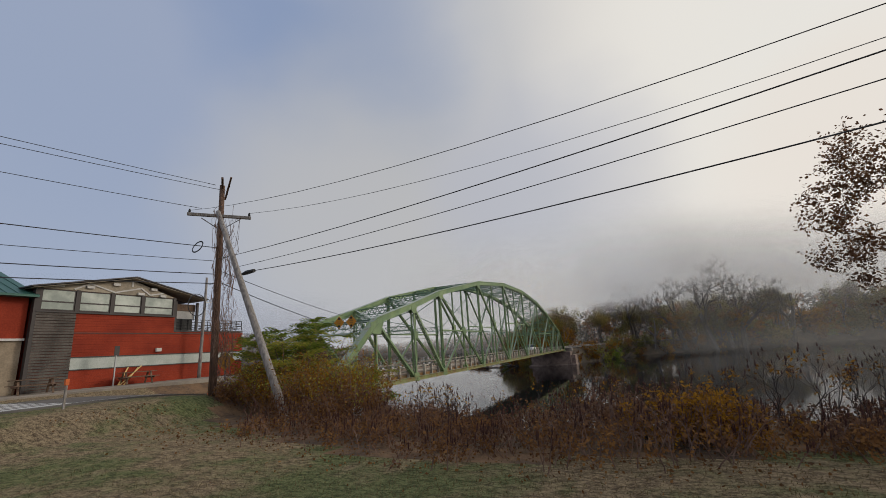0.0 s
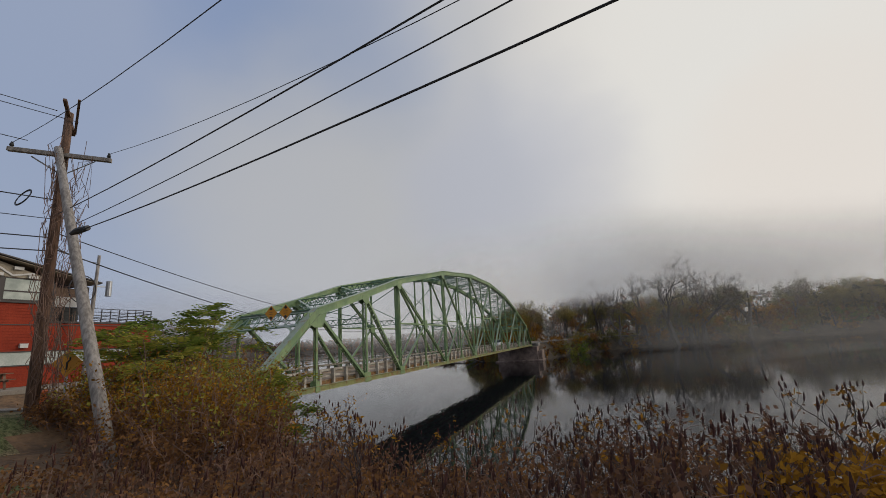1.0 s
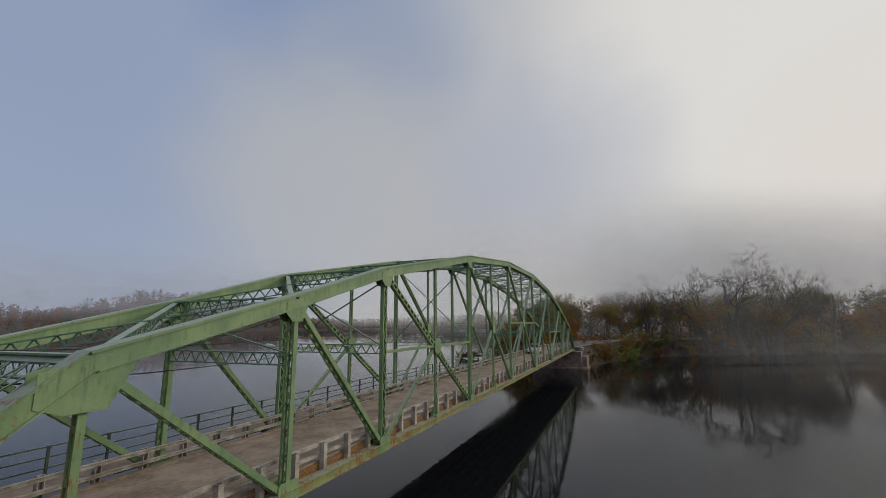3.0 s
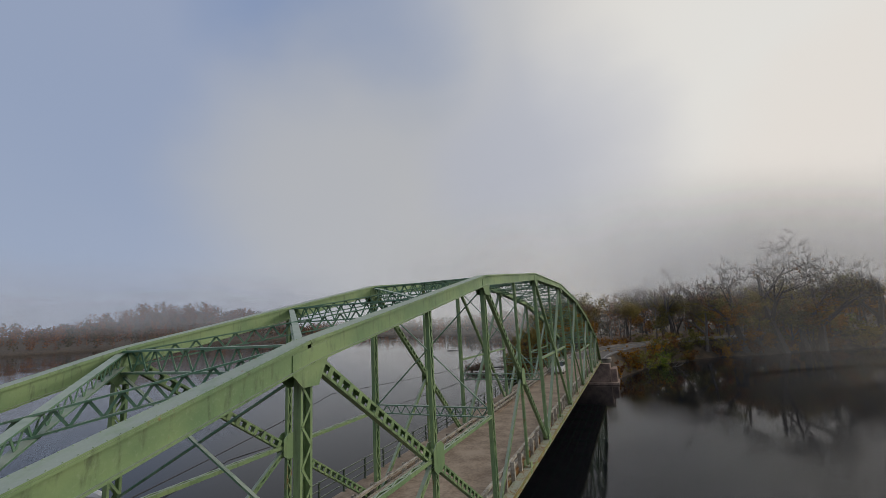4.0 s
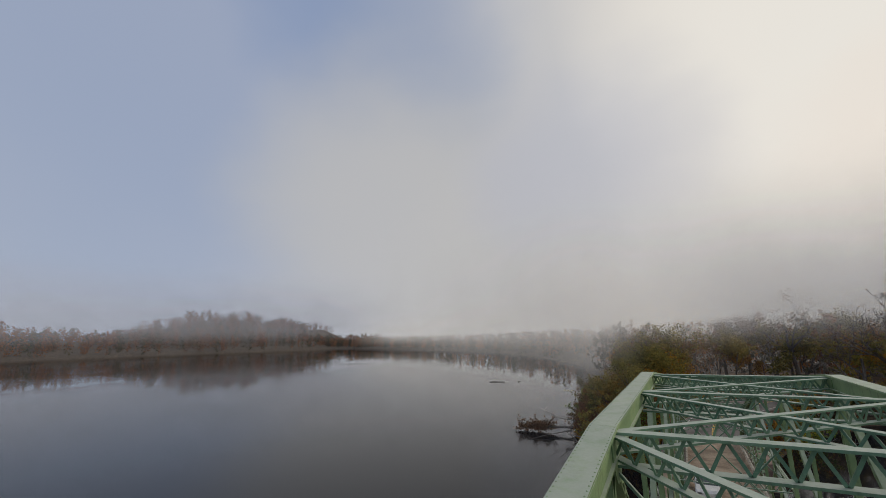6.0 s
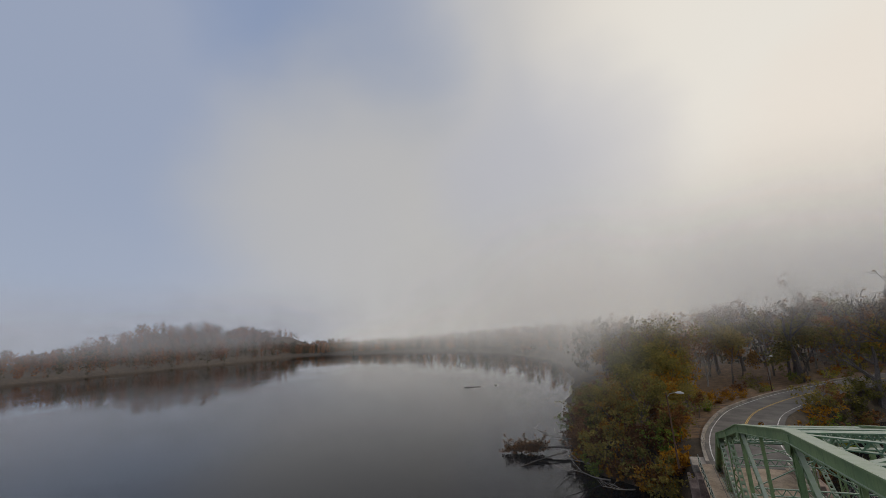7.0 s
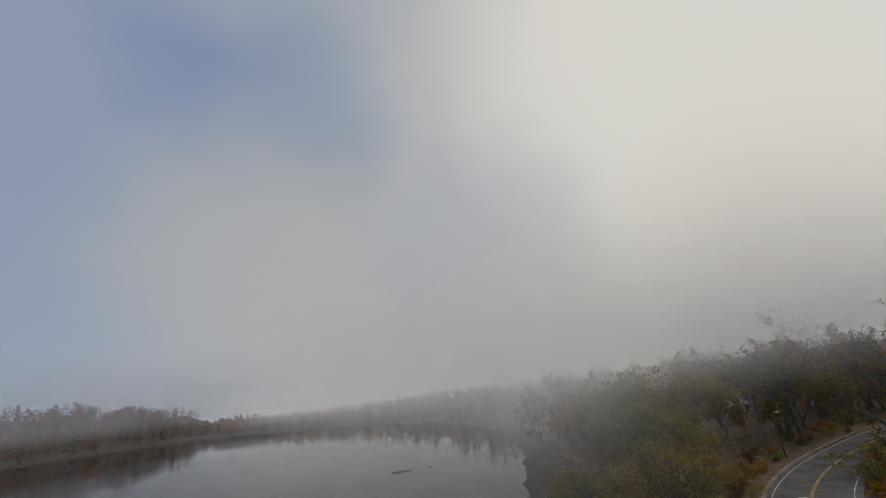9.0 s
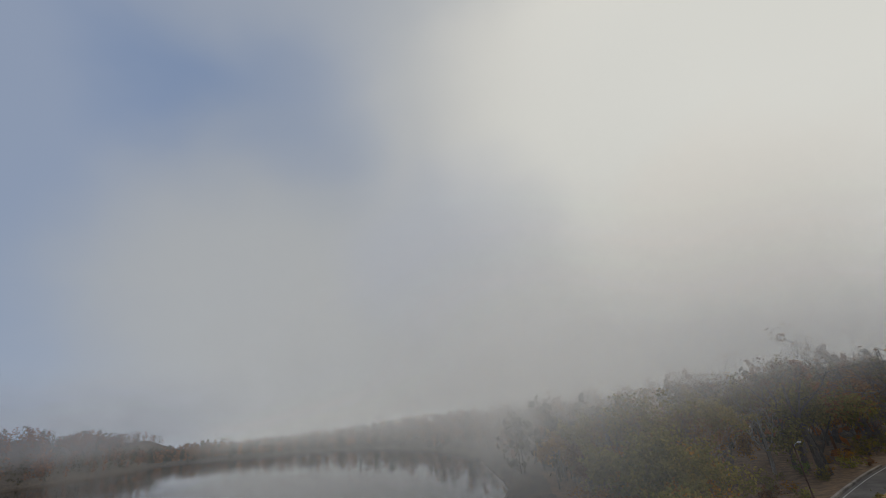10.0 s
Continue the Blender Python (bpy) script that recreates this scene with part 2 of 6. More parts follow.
def ground_shader(n):
    """Dormant lawn: straw, green patches, bare earth and fallen leaves."""
    p = here(n)
    big, mid, fine = n.noise(p, 0.22, 4, 0.55, 0.5), n.noise(p, 1.3, 5, 0.6), n.noise(n.scaled(p, (1, 1, 0.3)), 28, 5, 0.7)
    tuft = n.noise(n.scaled(p, (1.0, 1.7, 1.0)), 5.5, 5, 0.7, 0.6)
    blade = n.smooth(n.math("ADD", n.math("MULTIPLY", fine, 0.45), n.math("MULTIPLY", tuft, 0.55)), 0.40, 0.60)
    straw = n.mix(blade, (0.085, 0.058, 0.034), (0.36, 0.275, 0.165))
    green = n.mix(blade, (0.042, 0.055, 0.018), (0.19, 0.205, 0.085))
    col = n.mix(n.smooth(n.math("ADD", n.math("MULTIPLY", big, 0.6), n.math("MULTIPLY", mid, 0.4)), 0.45, 0.60), straw, green)
    leaf = n.add("ShaderNodeTexVoronoi", {"Vector": p, "Scale": 9.0}).outputs["Distance"]
    leaf = n.math("MULTIPLY", n.smooth(leaf, 0.16, 0.08), n.smooth(n.noise(p, 0.6, 3), 0.50, 0.62))
    col = n.mix(leaf, col, (0.24, 0.12, 0.05))
    return bsdf(n, col, 0.95, bump=n.math("ADD", fine, n.math("MULTIPLY", tuft, 1.2)), strength=0.8, dist=0.05, **{"Specular IOR Level": 0.2})


M["pane_pale"] = material("mottled_pale_pane", mottled, a=(0.30, 0.34, 0.30), b=(0.58, 0.62, 0.55), scale=0.55, fine=3.0, rough=0.25, strength=0.02)
M["lawn"] = material("dormant_lawn", ground_shader)
M["earth"] = material("leafy_bank_soil", mottled, a=(0.065, 0.042, 0.026), b=(0.21, 0.122, 0.060), scale=0.8, fine=7, rough=0.95, strength=0.8, dist=0.06)
M["forest_floor"] = material("dark_forest_floor", mottled, a=(0.035, 0.028, 0.020), b=(0.10, 0.070, 0.042), scale=0.3, fine=3, rough=0.95, strength=0.8, dist=0.06)
# olive leaves with the lack of sun in the mist put into their colour
M["leaf_sunless"] = material("sunless_olive_woods", leaf_shader, a=(0.040, 0.042, 0.022), b=(0.082, 0.076, 0.036), c=(0.150, 0.115, 0.050))
M["leaf_dun"] = material("dun_brown_woods", leaf_shader, a=(0.085, 0.042, 0.024), b=(0.200, 0.088, 0.038), c=(0.360, 0.145, 0.046))
M["gravel"] = material("gravel_lot", mottled, a=(0.20, 0.17, 0.14), b=(0.34, 0.30, 0.25), scale=0.5, fine=22, rough=0.95)


# ---- mesh helpers ----
def mesh(name, bm, mat, smooth=False):
    me = bpy.data.meshes.new(name)
    bm.to_mesh(me)
    bm.free()
    if mat:
        me.materials.append(M[mat])
    if smooth:
        me.polygons.foreach_set("use_smooth", [True] * len(me.polygons))
    return me


def part(name, bm, mat, parent, label="", smooth=False):
    ob = new(name, mesh(name, bm, mat, smooth))
    ob.parent = parent
    return tagged(ob, label)


def share(name, me, parent, m=None):
    ob = new(name, me)
    ob.parent = parent
    if m is not None:
        ob.matrix_basis = m
    return ob


def thing(name, label, category, place=(0, 0, 0), group="", kind=""):
    ob = new(name)
    ob.empty_display_size = 0.3
    ob.location = place
    return tagged(ob, label, category, group, kind)


def box(bm, lo, hi, m=None):
    x0, y0, z0 = lo
    x1, y1, z1 = hi
    v = [bm.verts.new(Vector(c) if m is None else m @ Vector(c)) for c in
         ((x0, y0, z0), (x1, y0, z0), (x1, y1, z0), (x0, y1, z0), (x0, y0, z1), (x1, y0, z1), (x1, y1, z1), (x0, y1, z1))]
    for f in ((3, 2, 1, 0), (4, 5, 6, 7), (0, 1, 5, 4), (1, 2, 6, 5), (2, 3, 7, 6), (3, 0, 4, 7)):
        bm.faces.new([v[i] for i in f])


def between(a, b, side=(1, 0, 0)):
    """A frame at a whose y runs to b and whose x lies nearest to side; also the length."""
    a, b = Vector(a), Vector(b)
    y = b - a
    length = y.length
    y.normalize()
    x = Vector(side) - y * Vector(side).dot(y)
    x.normalize()
    z = x.cross(y)
    m = Matrix((x, y, z)).transposed().to_4x4()
    m.translation = a
    return m, length


def bar(bm, a, b, w, h, side=(1, 0, 0)):
    m, ln = between(a, b, side)
    box(bm, (-w / 2, 0, -h / 2), (w / 2, ln, h / 2), m)


def tube(bm, pts, radii, sides=6, cap=True):
    """A tapered tube along points."""
    rings = []
    pts = [Vector(p) for p in pts]
    for i, p in enumerate(pts):
        t = (pts[min(i + 1, len(pts) - 1)] - pts[max(i - 1, 0)]).normalized()
        ref = Vector((0, 0, 1)) if abs(t.z) < 0.9 else Vector((1, 0, 0))
        u = t.cross(ref).normalized()
        v = t.cross(u)
        r = radii[i] if not isinstance(radii, (int, float)) else radii
        rings.append([bm.verts.new(p + (u * math.cos(2 * math.pi * k / sides) + v * math.sin(2 * math.pi * k / sides)) * r) for k in range(sides)])
    for a, b in zip(rings, rings[1:]):
        for k in range(sides):
            bm.faces.new((a[k], a[(k + 1) % sides], b[(k + 1) % sides], b[k]))
    if cap and sides > 2:
        bm.faces.new(rings[0][::-1])
        bm.faces.new(rings[-1])


def polygon(bm, pts, normal, thick):
    """A flat plate with the outline pts, thick along normal, centred on it."""
    n = Vector(normal).normalized() * thick / 2
    a = [bm.verts.new(Vector(p) - n) for p in pts]
    b = [bm.verts.new(Vector(p) + n) for p in pts]
    bm.faces.new(a[::-1])
    bm.faces.new(b)
    for i in range(len(pts)):
        j = (i + 1) % len(pts)
        bm.faces.new((a[i], a[j], b[j], b[i]))

# ---- the truss bridge: right and left truss, 16 panels, along +Y ----
PANEL, HALF = 6.4, 3.25
TOPS = {1: 4.95, 2: 6.6, 3: 8.4, 4: 9.65, 5: 10.9, 6: 11.5, 7: 12.1, 8: 12.1}
for k in range(1, 8):
    TOPS[16 - k] = TOPS[k]
MID = {4: 4.4, 6: 5.4, 8: 5.85, 10: 5.4, 12: 4.4}
DECK, WATER = 0.38, -4.2


def top(k, s):
    return Vector((s * HALF, k * PANEL, TOPS[k]))


def low(k, s):
    return Vector((s * HALF, k * PANEL, 0))


def mid(k, s):
    return Vector((s * HALF, k * PANEL, MID[k]))


def channel_pair(bm, a, b, w, dpt, trim=0.35, lace="zigzag", pitch=0.42, t=0.02, outward=False):
    """Two facing channels, laced or battened across the open faces."""
    side = (Vector(b) - Vector(a)).cross(Vector((1, 0, 0))) if outward else (1, 0, 0)
    m, ln = between(a, b, side)
    y0, y1 = trim, ln - trim
    for s in (-1, 1):
        box(bm, (s * w / 2 - t / 2, y0, -dpt / 2), (s * w / 2 + t / 2, y1, dpt / 2), m)
        for q in (-1, 1):
            x0, x1 = sorted((s * (w / 2 - t / 2), s * (w / 2 - 0.055)))
            box(bm, (x0, y0, q * dpt / 2 - (t if q > 0 else 0)), (x1, y1, q * dpt / 2 + (t if q < 0 else 0)), m)
    n = max(2, int((y1 - y0) / pitch))
    st = (y1 - y0) / n
    for q in (-1, 1):
        zz = q * (dpt / 2 + 0.008)
        if lace == "zigzag":
            for i in range(n):
                s = 1 if i % 2 else -1
                bar(bm, m @ Vector((s * (w / 2 - 0.03), y0 + i * st, zz)), m @ Vector((-s * (w / 2 - 0.03), y0 + (i + 1) * st, zz)), 0.055, 0.012, m.to_3x3() @ Vector((1, 0, 0)))
        else:
            for i in range(n + 1):
                yy = y0 + i * st
                h = 0.16 if 0 < i < n else 0.3
                box(bm, (-w / 2 + 0.012, yy - h / 2, zz - 0.006), (w / 2 - 0.012, yy + h / 2, zz + 0.006), m)


def lattice(bm, a, b, depth, pitch=0.5, flange=0.13, t=0.05, web=0.045):
    """A shallow lattice girder: two angle flanges with a zigzag web in the vertical plane."""
    a, b = Vector(a), Vector(b)
    side = (b - a).cross(Vector((0, 0, 1))).normalized()
    dn = Vector((0, 0, -depth))
    bar(bm, a, b, flange, t, side)
    bar(bm, a + dn, b + dn, flange, t, side)
    n = max(2, int((b - a).length / pitch))
    for i in range(n):
        p, q = a.lerp(b, i / n), a.lerp(b, (i + 1) / n)
        if i % 2:
            p, q = p + dn, q
        else:
            q = q + dn
        bar(bm, p, q, 0.014, web, side)


def gusset(name, mat, s, pts, w=0.40):
    """A pair of gusset plates lapping both sides of a joint."""
    for q in (-1, 1):
        bm = bmesh.new()
        polygon(bm, [(s * HALF + q * w / 2, y, z) for y, z in pts], (1, 0, 0), 0.022)
        part(name, bm, mat, bridge)


bridge = thing("truss_bridge", "green painted riveted steel through truss bridge with rusty lower chords", "bridge")

for s in (1, -1):
    # top chord: a box with a wider cover plate, one length from joint to joint
    joints = [1, 2, 3, 5, 7, 9, 11, 13, 14, 15]
    for i, j in zip(joints, joints[1:]):
        m, ln = between(top(i, s), top(j, s))
        bm = bmesh.new()
        box(bm, (-0.20, -0.06, -0.25), (-0.175, ln + 0.06, 0.24), m)
        box(bm, (0.175, -0.06, -0.25), (0.20, ln + 0.06, 0.24), m)
        box(bm, (-0.26, -0.02, 0.24), (0.26, ln + 0.02, 0.27), m)
        for q in (-1, 1):
            x0, x1 = sorted((q * 0.20, q * 0.265))
            box(bm, (x0, 0, 0.195), (x1, ln, 0.238), m)
            box(bm, (x0, 0, -0.25), (x1, ln, -0.21), m)
        n = int(ln / 0.6)
        for k in range(n):
            e = 1 if k % 2 else -1
            bar(bm, m @ Vector((e * 0.2, ln * k / n, -0.26)), m @ Vector((-e * 0.2, ln * (k + 1) / n, -0.26)), 0.07, 0.014, (1, 0, 0))
        chord = part("top_chord", bm, "steel", bridge)
        bm = bmesh.new()
        rows = int(ln / 0.16)
        for k in range(rows):
            for q in (-0.225, 0.225):
                c = m @ Vector((q, (k + 0.5) * ln / rows, 0.27))
                ux, uy, uz = m.to_3x3() @ Vector((0.018, 0, 0)), m.to_3x3() @ Vector((0, 0.018, 0)), m.to_3x3() @ Vector((0, 0, 0.014))
                base = [bm.verts.new(c + v) for v in (ux, uy, -ux, -uy)]
                tip = bm.verts.new(c + uz)
                for g in range(4):
                    bm.faces.new((base[g], base[(g + 1) % 4], tip))
        tagged(part("rivets", bm, "steel", chord), kind="stuff")
    # inclined end posts
    for k0, k1 in ((0, 1), (16, 15)):
        m, ln = between(low(k0, s), top(k1, s))
        flip = 1 if m.to_3x3() @ Vector((0, 0, 1)) @ Vector((0, 0, 1)) > 0 else -1
        bm = bmesh.new()
        box(bm, (-0.20, -0.2, -0.24), (-0.175, ln, 0.24), m)
        box(bm, (0.175, -0.2, -0.24), (0.20, ln, 0.24), m)
        box(bm, (-0.26, -0.1, 0.24 * flip), (0.26, ln + 0.1, 0.27 * flip), m)
        for q in (-1, 1):
            x0, x1 = sorted((q * 0.20, q * 0.265))
            box(bm, (x0, 0, 0.195), (x1, ln, 0.236), m)
            box(bm, (x0, 0, -0.24), (x1, ln, -0.2), m)
        n = int(ln / 0.6)
        for k in range(n):
            e = 1 if k % 2 else -1
            bar(bm, m @ Vector((e * 0.2, ln * k / n, -0.25 * flip)), m @ Vector((-e * 0.2, ln * (k + 1) / n, -0.25 * flip)), 0.07, 0.014, (1, 0, 0))
        part("end_post", bm, "steel_rusty", bridge)
    # lower chord
    for k in range(16):
        bm = bmesh.new()
        a, b = low(k, s), low(k + 1, s)
        for q in (-0.17, 0.17):
            box(bm, (a.x + q - 0.012, a.y, -0.17), (a.x + q + 0.012, b.y, 0.17))
            x0, x1 = sorted((a.x + q, a.x + q + math.copysign(0.09, q)))
            box(bm, (x0, a.y, -0.17), (x1, b.y, -0.145))
            box(bm, (x0, a.y, 0.145), (x1, b.y, 0.17))
        box(bm, (a.x - 0.155, a.y, 0.150), (a.x + 0.155, b.y, 0.166))
        part("bottom_chord", bm, "fascia", bridge)
    # posts and hangers
    for k in range(1, 16):
        bm = bmesh.new()
        heavy = k in (2, 3, 5, 7, 9, 11, 13, 14)
        if k in (1, 15):
            channel_pair(bm, low(k, s), top(k, s), 0.20, 0.18, 0.35, "batten", 0.9)
            part("hanger", bm, "steel_rusty", bridge)
        elif heavy:
            channel_pair(bm, low(k, s), top(k, s), 0.34, 0.20, 0.3, "zigzag", 0.40, outward=k not in (2, 14))
            part("post", bm, "steel", bridge)
        else:
            channel_pair(bm, low(k, s), mid(k, s), 0.24, 0.13, 0.3, "zigzag", 0.34, outward=True)
            part("lower_hanger", bm, "steel_rusty", bridge)
            bm = bmesh.new()
            channel_pair(bm, mid(k, s), top(k, s), 0.24, 0.13, 0.3, "zigzag", 0.34, outward=True)
            part("upper_strut", bm, "steel", bridge)
    # diagonals
    runs = [(1, 2), (2, 3), (15, 14), (14, 13), (3, 5), (5, 7), (7, 9), (13, 11), (11, 9), (9, 7)]
    for k0, k1 in runs:
        bm = bmesh.new()
        wide = 0.29 if abs(k1 - k0) == 1 else 0.27
        if (k0, k1) in ((7, 9), (9, 7)):
            wide = 0.19
        channel_pair(bm, top(k0, s), low(k1, s), wide + 0.02, 0.19, 0.5, "batten", 0.46, outward=abs(k1 - k0) == 2)
        part("diagonal", bm, "steel", bridge)
        if abs(k1 - k0) == 2 and (k0, k1) not in ((7, 9), (9, 7)):
            bm = bmesh.new()
            channel_pair(bm, mid((k0 + k1) // 2, s), low(k0, s), 0.18, 0.14, 0.35, "zigzag", 0.30, outward=True)
            part("sub_diagonal", bm, "steel", bridge)
    for k, k0, k1 in ((4, 3, 5), (8, 7, 9), (12, 11, 13)):
        bm = bmesh.new()
        for a, b in ((k0, k), (k, k1)):
            channel_pair(bm, (s * HALF, a * PANEL, MID[k]), (s * HALF, b * PANEL, MID[k]), 0.19, 0.13, 0.1, "zigzag", 0.45)
        part("panel_strut", bm, "steel", bridge)
    # gusset plates
    for k in range(0, 17):
        y = k * PANEL
        if k in (0, 16):
            e = 1 if k == 0 else -1
            pts = [(y - e * 0.45, -0.32), (y + e * 1.35, -0.32), (y + e * 1.35, 0.05), (y + e * 0.9, 0.35), (y + e * 0.55, 0.62), (y - e * 0.25, 0.1)]
        else:
            big = 0.24 if k in (1, 15) else (0.46 if k in (2, 3, 5, 7, 9, 11, 13, 14) else 0.24)
            pts = [(y - big, -0.23), (y + big, -0.23), (y + big, 0.40), (y + big * 0.85, 0.50), (y - big * 0.85, 0.50), (y - big, 0.40)]
        if k > 8:
            pts = pts[::-1]
        gusset("lower_gusset", "steel_rusty", s, pts)
        if 0 < k < 16 and k not in MID:
            zt = TOPS[k]
            sl = (TOPS[min(k + 1, 15)] - TOPS[max(k - 1, 1)]) / ((min(k + 1, 15) - max(k - 1, 1)) * PANEL)
            b = 0.95 if k in (1, 15) else 0.55
            dn = 1.05 if k in (1, 15) else 0.72
            lo_, hi_ = (y - b, zt - sl * b), (y + b, zt + sl * b)
            gusset("upper_gusset", "steel", s, [(lo_[0], lo_[1] - (0.3 if k != 1 else 0.6)), (y - b * 0.45, zt - dn), (y + b * 0.45, zt - dn), (hi_[0], hi_[1] - (0.3 if k != 15 else 0.6)), (hi_[0], hi_[1] + 0.1), (lo_[0], lo_[1] + 0.1)], 0.425)
        if k in MID:
            zt = MID[k]
            gusset("middle_gusset", "steel", s, [(y - 0.42, zt - 0.3), (y - 0.2, zt - 0.48), (y + 0.2, zt - 0.48), (y + 0.42, zt - 0.3), (y + 0.42, zt + 0.3), (y + 0.2, zt + 0.48), (y - 0.2, zt + 0.48), (y - 0.42, zt + 0.3)], 0.33)

# struts, sway frames and laterals between the two trusses
for k in range(1, 16):
    y, zt = k * PANEL, TOPS[k]
    bm = bmesh.new()
    lattice(bm, (-HALF + 0.2, y, zt + 0.16), (HALF - 0.2, y, zt + 0.16), 0.58, 0.30, 0.30, 0.05, 0.06)
    part("top_strut", bm, "steel_shade", bridge)
    if k in (2, 3, 5, 7, 9, 11, 13, 14):
        zs = 4.75
        bm = bmesh.new()
        lattice(bm, (-HALF + 0.15, y, zs), (HALF - 0.15, y, zs), 0.42, 0.28, 0.16, 0.05, 0.05)
        part("sway_strut", bm, "steel_shade", bridge)
        for e in (-1, 1):
            bm = bmesh.new()
            bar(bm, (-e * (HALF - 0.15), y + e * 0.03, zs), (e * (HALF - 0.15), y + e * 0.03, zt - 0.5), 0.09, 0.05, (0, 1, 0))
            part("sway_brace", bm, "steel_shade", bridge)
    if k < 15:
        for e in (-1, 1):
            bm = bmesh.new()
            lattice(bm, (e * (HALF - 0.2), y + 0.12, zt + 0.13 - 0.01 * e), (-e * (HALF - 0.2), y + PANEL - 0.12, TOPS[k + 1] + 0.13 - 0.01 * e), 0.38, 0.26, 0.20, 0.04, 0.055)
            part("top_lateral", bm, "steel_shade", bridge)

# inclined portal frames with their cross beam and knee braces
for k0, k1, e in ((0, 1, 1), (16, 15, -1)):
    a, b = low(k0, 1), top(k1, 1)
    f = lambda q, x: Vector((x, a.y + (b.y - a.y) * q, a.z + (b.z - a.z) * q + 0.1))
    bm = bmesh.new()
    side = (b - a).normalized()
    for q in (0.80, 0.985):
        bar(bm, f(q, -HALF + 0.2), f(q, HALF - 0.2), 0.22, 0.08, side)
    n = 14
    for i in range(n):
        x0, x1 = -HALF + 0.25 + (2 * HALF - 0.5) * i / n, -HALF + 0.25 + (2 * HALF - 0.5) * (i + 1) / n
        q0, q1 = (0.80, 0.985) if i % 2 else (0.985, 0.80)
        bar(bm, f(q0, x0), f(q1, x1), 0.07, 0.03, side)
    part("portal_frame", bm, "steel_shade", bridge)
    for s in (-1, 1):
        bm = bmesh.new()
        pts = [f(0.60 + 0.20 * math.sin(t * math.pi / 2), s * (HALF - 0.22 - 1.35 * (1 - math.cos(t * math.pi / 2)))) for t in (0, 0.25, 0.5, 0.75, 1.0)]
        for p, q in zip(pts, pts[1:]):
            bar(bm, p, q, 0.16, 0.05, side)
        part("knee_brace", bm, "steel", bridge)

# floor: beams, stringers and the outer fascia girder
for k in range(17):
    bm = bmesh.new()
    y = k * PANEL
    box(bm, (-HALF + 0.16, y - 0.01, -0.16), (HALF - 0.16, y + 0.01, 0.1))
    for z in (-0.19, 0.07):
        box(bm, (-HALF + 0.16, y - 0.14, z), (HALF - 0.16, y + 0.14, z + 0.03))
    part("floor_beam", bm, "steel_rusty", bridge)
for x in (-2.2, -1.1, 0.0, 1.1, 2.2):
    bm = bmesh.new()
    box(bm, (x - 0.01, 0, -0.12), (x + 0.01, 16 * PANEL, 0.13))
    box(bm, (x - 0.09, 0, -0.14), (x + 0.09, 16 * PANEL, -0.12))
    part("stringer", bm, "steel_rusty", bridge)
for s in (1, -1):
    for k in range(16):
        bm = bmesh.new()
        x = s * 2.86
        box(bm, (x - 0.015, k * PANEL + 0.02, -0.12), (x + 0.015, (k + 1) * PANEL - 0.02, 0.36))
        box(bm, (x - 0.09, k * PANEL + 0.02, 0.361), (x + 0.07, (k + 1) * PANEL - 0.02, 0.38))
        part("fascia_girder", bm, "rusted", bridge)

bm = bmesh.new()
box(bm, (-2.78, -0.6, 0.14), (2.78, 103.0, DECK))
for s in (-1, 1):
    x0, x1 = sorted((s * 2.52, s * 2.78))
    box(bm, (x0, -0.5, DECK), (x1, 102.9, DECK + 0.07))
tagged(new("bridge_deck", mesh("bridge_deck", bm, "deck")), "worn pale concrete bridge roadway with low kerbs", "bridge deck", kind="structure")

# sidewalk outside the left truss, on brackets, with a pipe railing
walkway = thing("sidewalk", "narrow concrete sidewalk bracketed outside the green truss", "sidewalk", kind="structure")
bm = bmesh.new()
box(bm, (-5.05, -0.6, 0.30), (-3.55, 103.0, 0.45))
part("slab", bm, "deck", walkway)
for k in range(17):
    bm = bmesh.new()
    polygon(bm, [(-HALF - 0.2, k * PANEL, -0.2), (-HALF - 0.2, k * PANEL, 0.29), (-5.0, k * PANEL, 0.29), (-5.0, k * PANEL, 0.12)], (0, 1, 0), 0.03)
    part("bracket", bm, "steel_rusty", walkway)

railing = thing("pipe_railing", "dark green steel pipe railing along the bridge sidewalk", "railing")
post_mesh = bmesh.new()
box(post_mesh, (-0.04, -0.04, 0), (0.04, 0.04, 1.12))
box(post_mesh, (-0.07, -0.07, 0), (0.07, 0.07, 0.02))
post_mesh = mesh("post", post_mesh, "rail_dark")
for i in range(53):
    share("post", post_mesh, railing, pose(-4.95, 0.05 + i * 1.96, 0.452))
for z in (0.36, 0.72, 1.08):
    bm = bmesh.new()
    tube(bm, [(-4.95, 0, 0.45 + z), (-4.95, 102.4, 0.45 + z)], 0.032, 6)
    part("rail", bm, "rail_dark", railing)

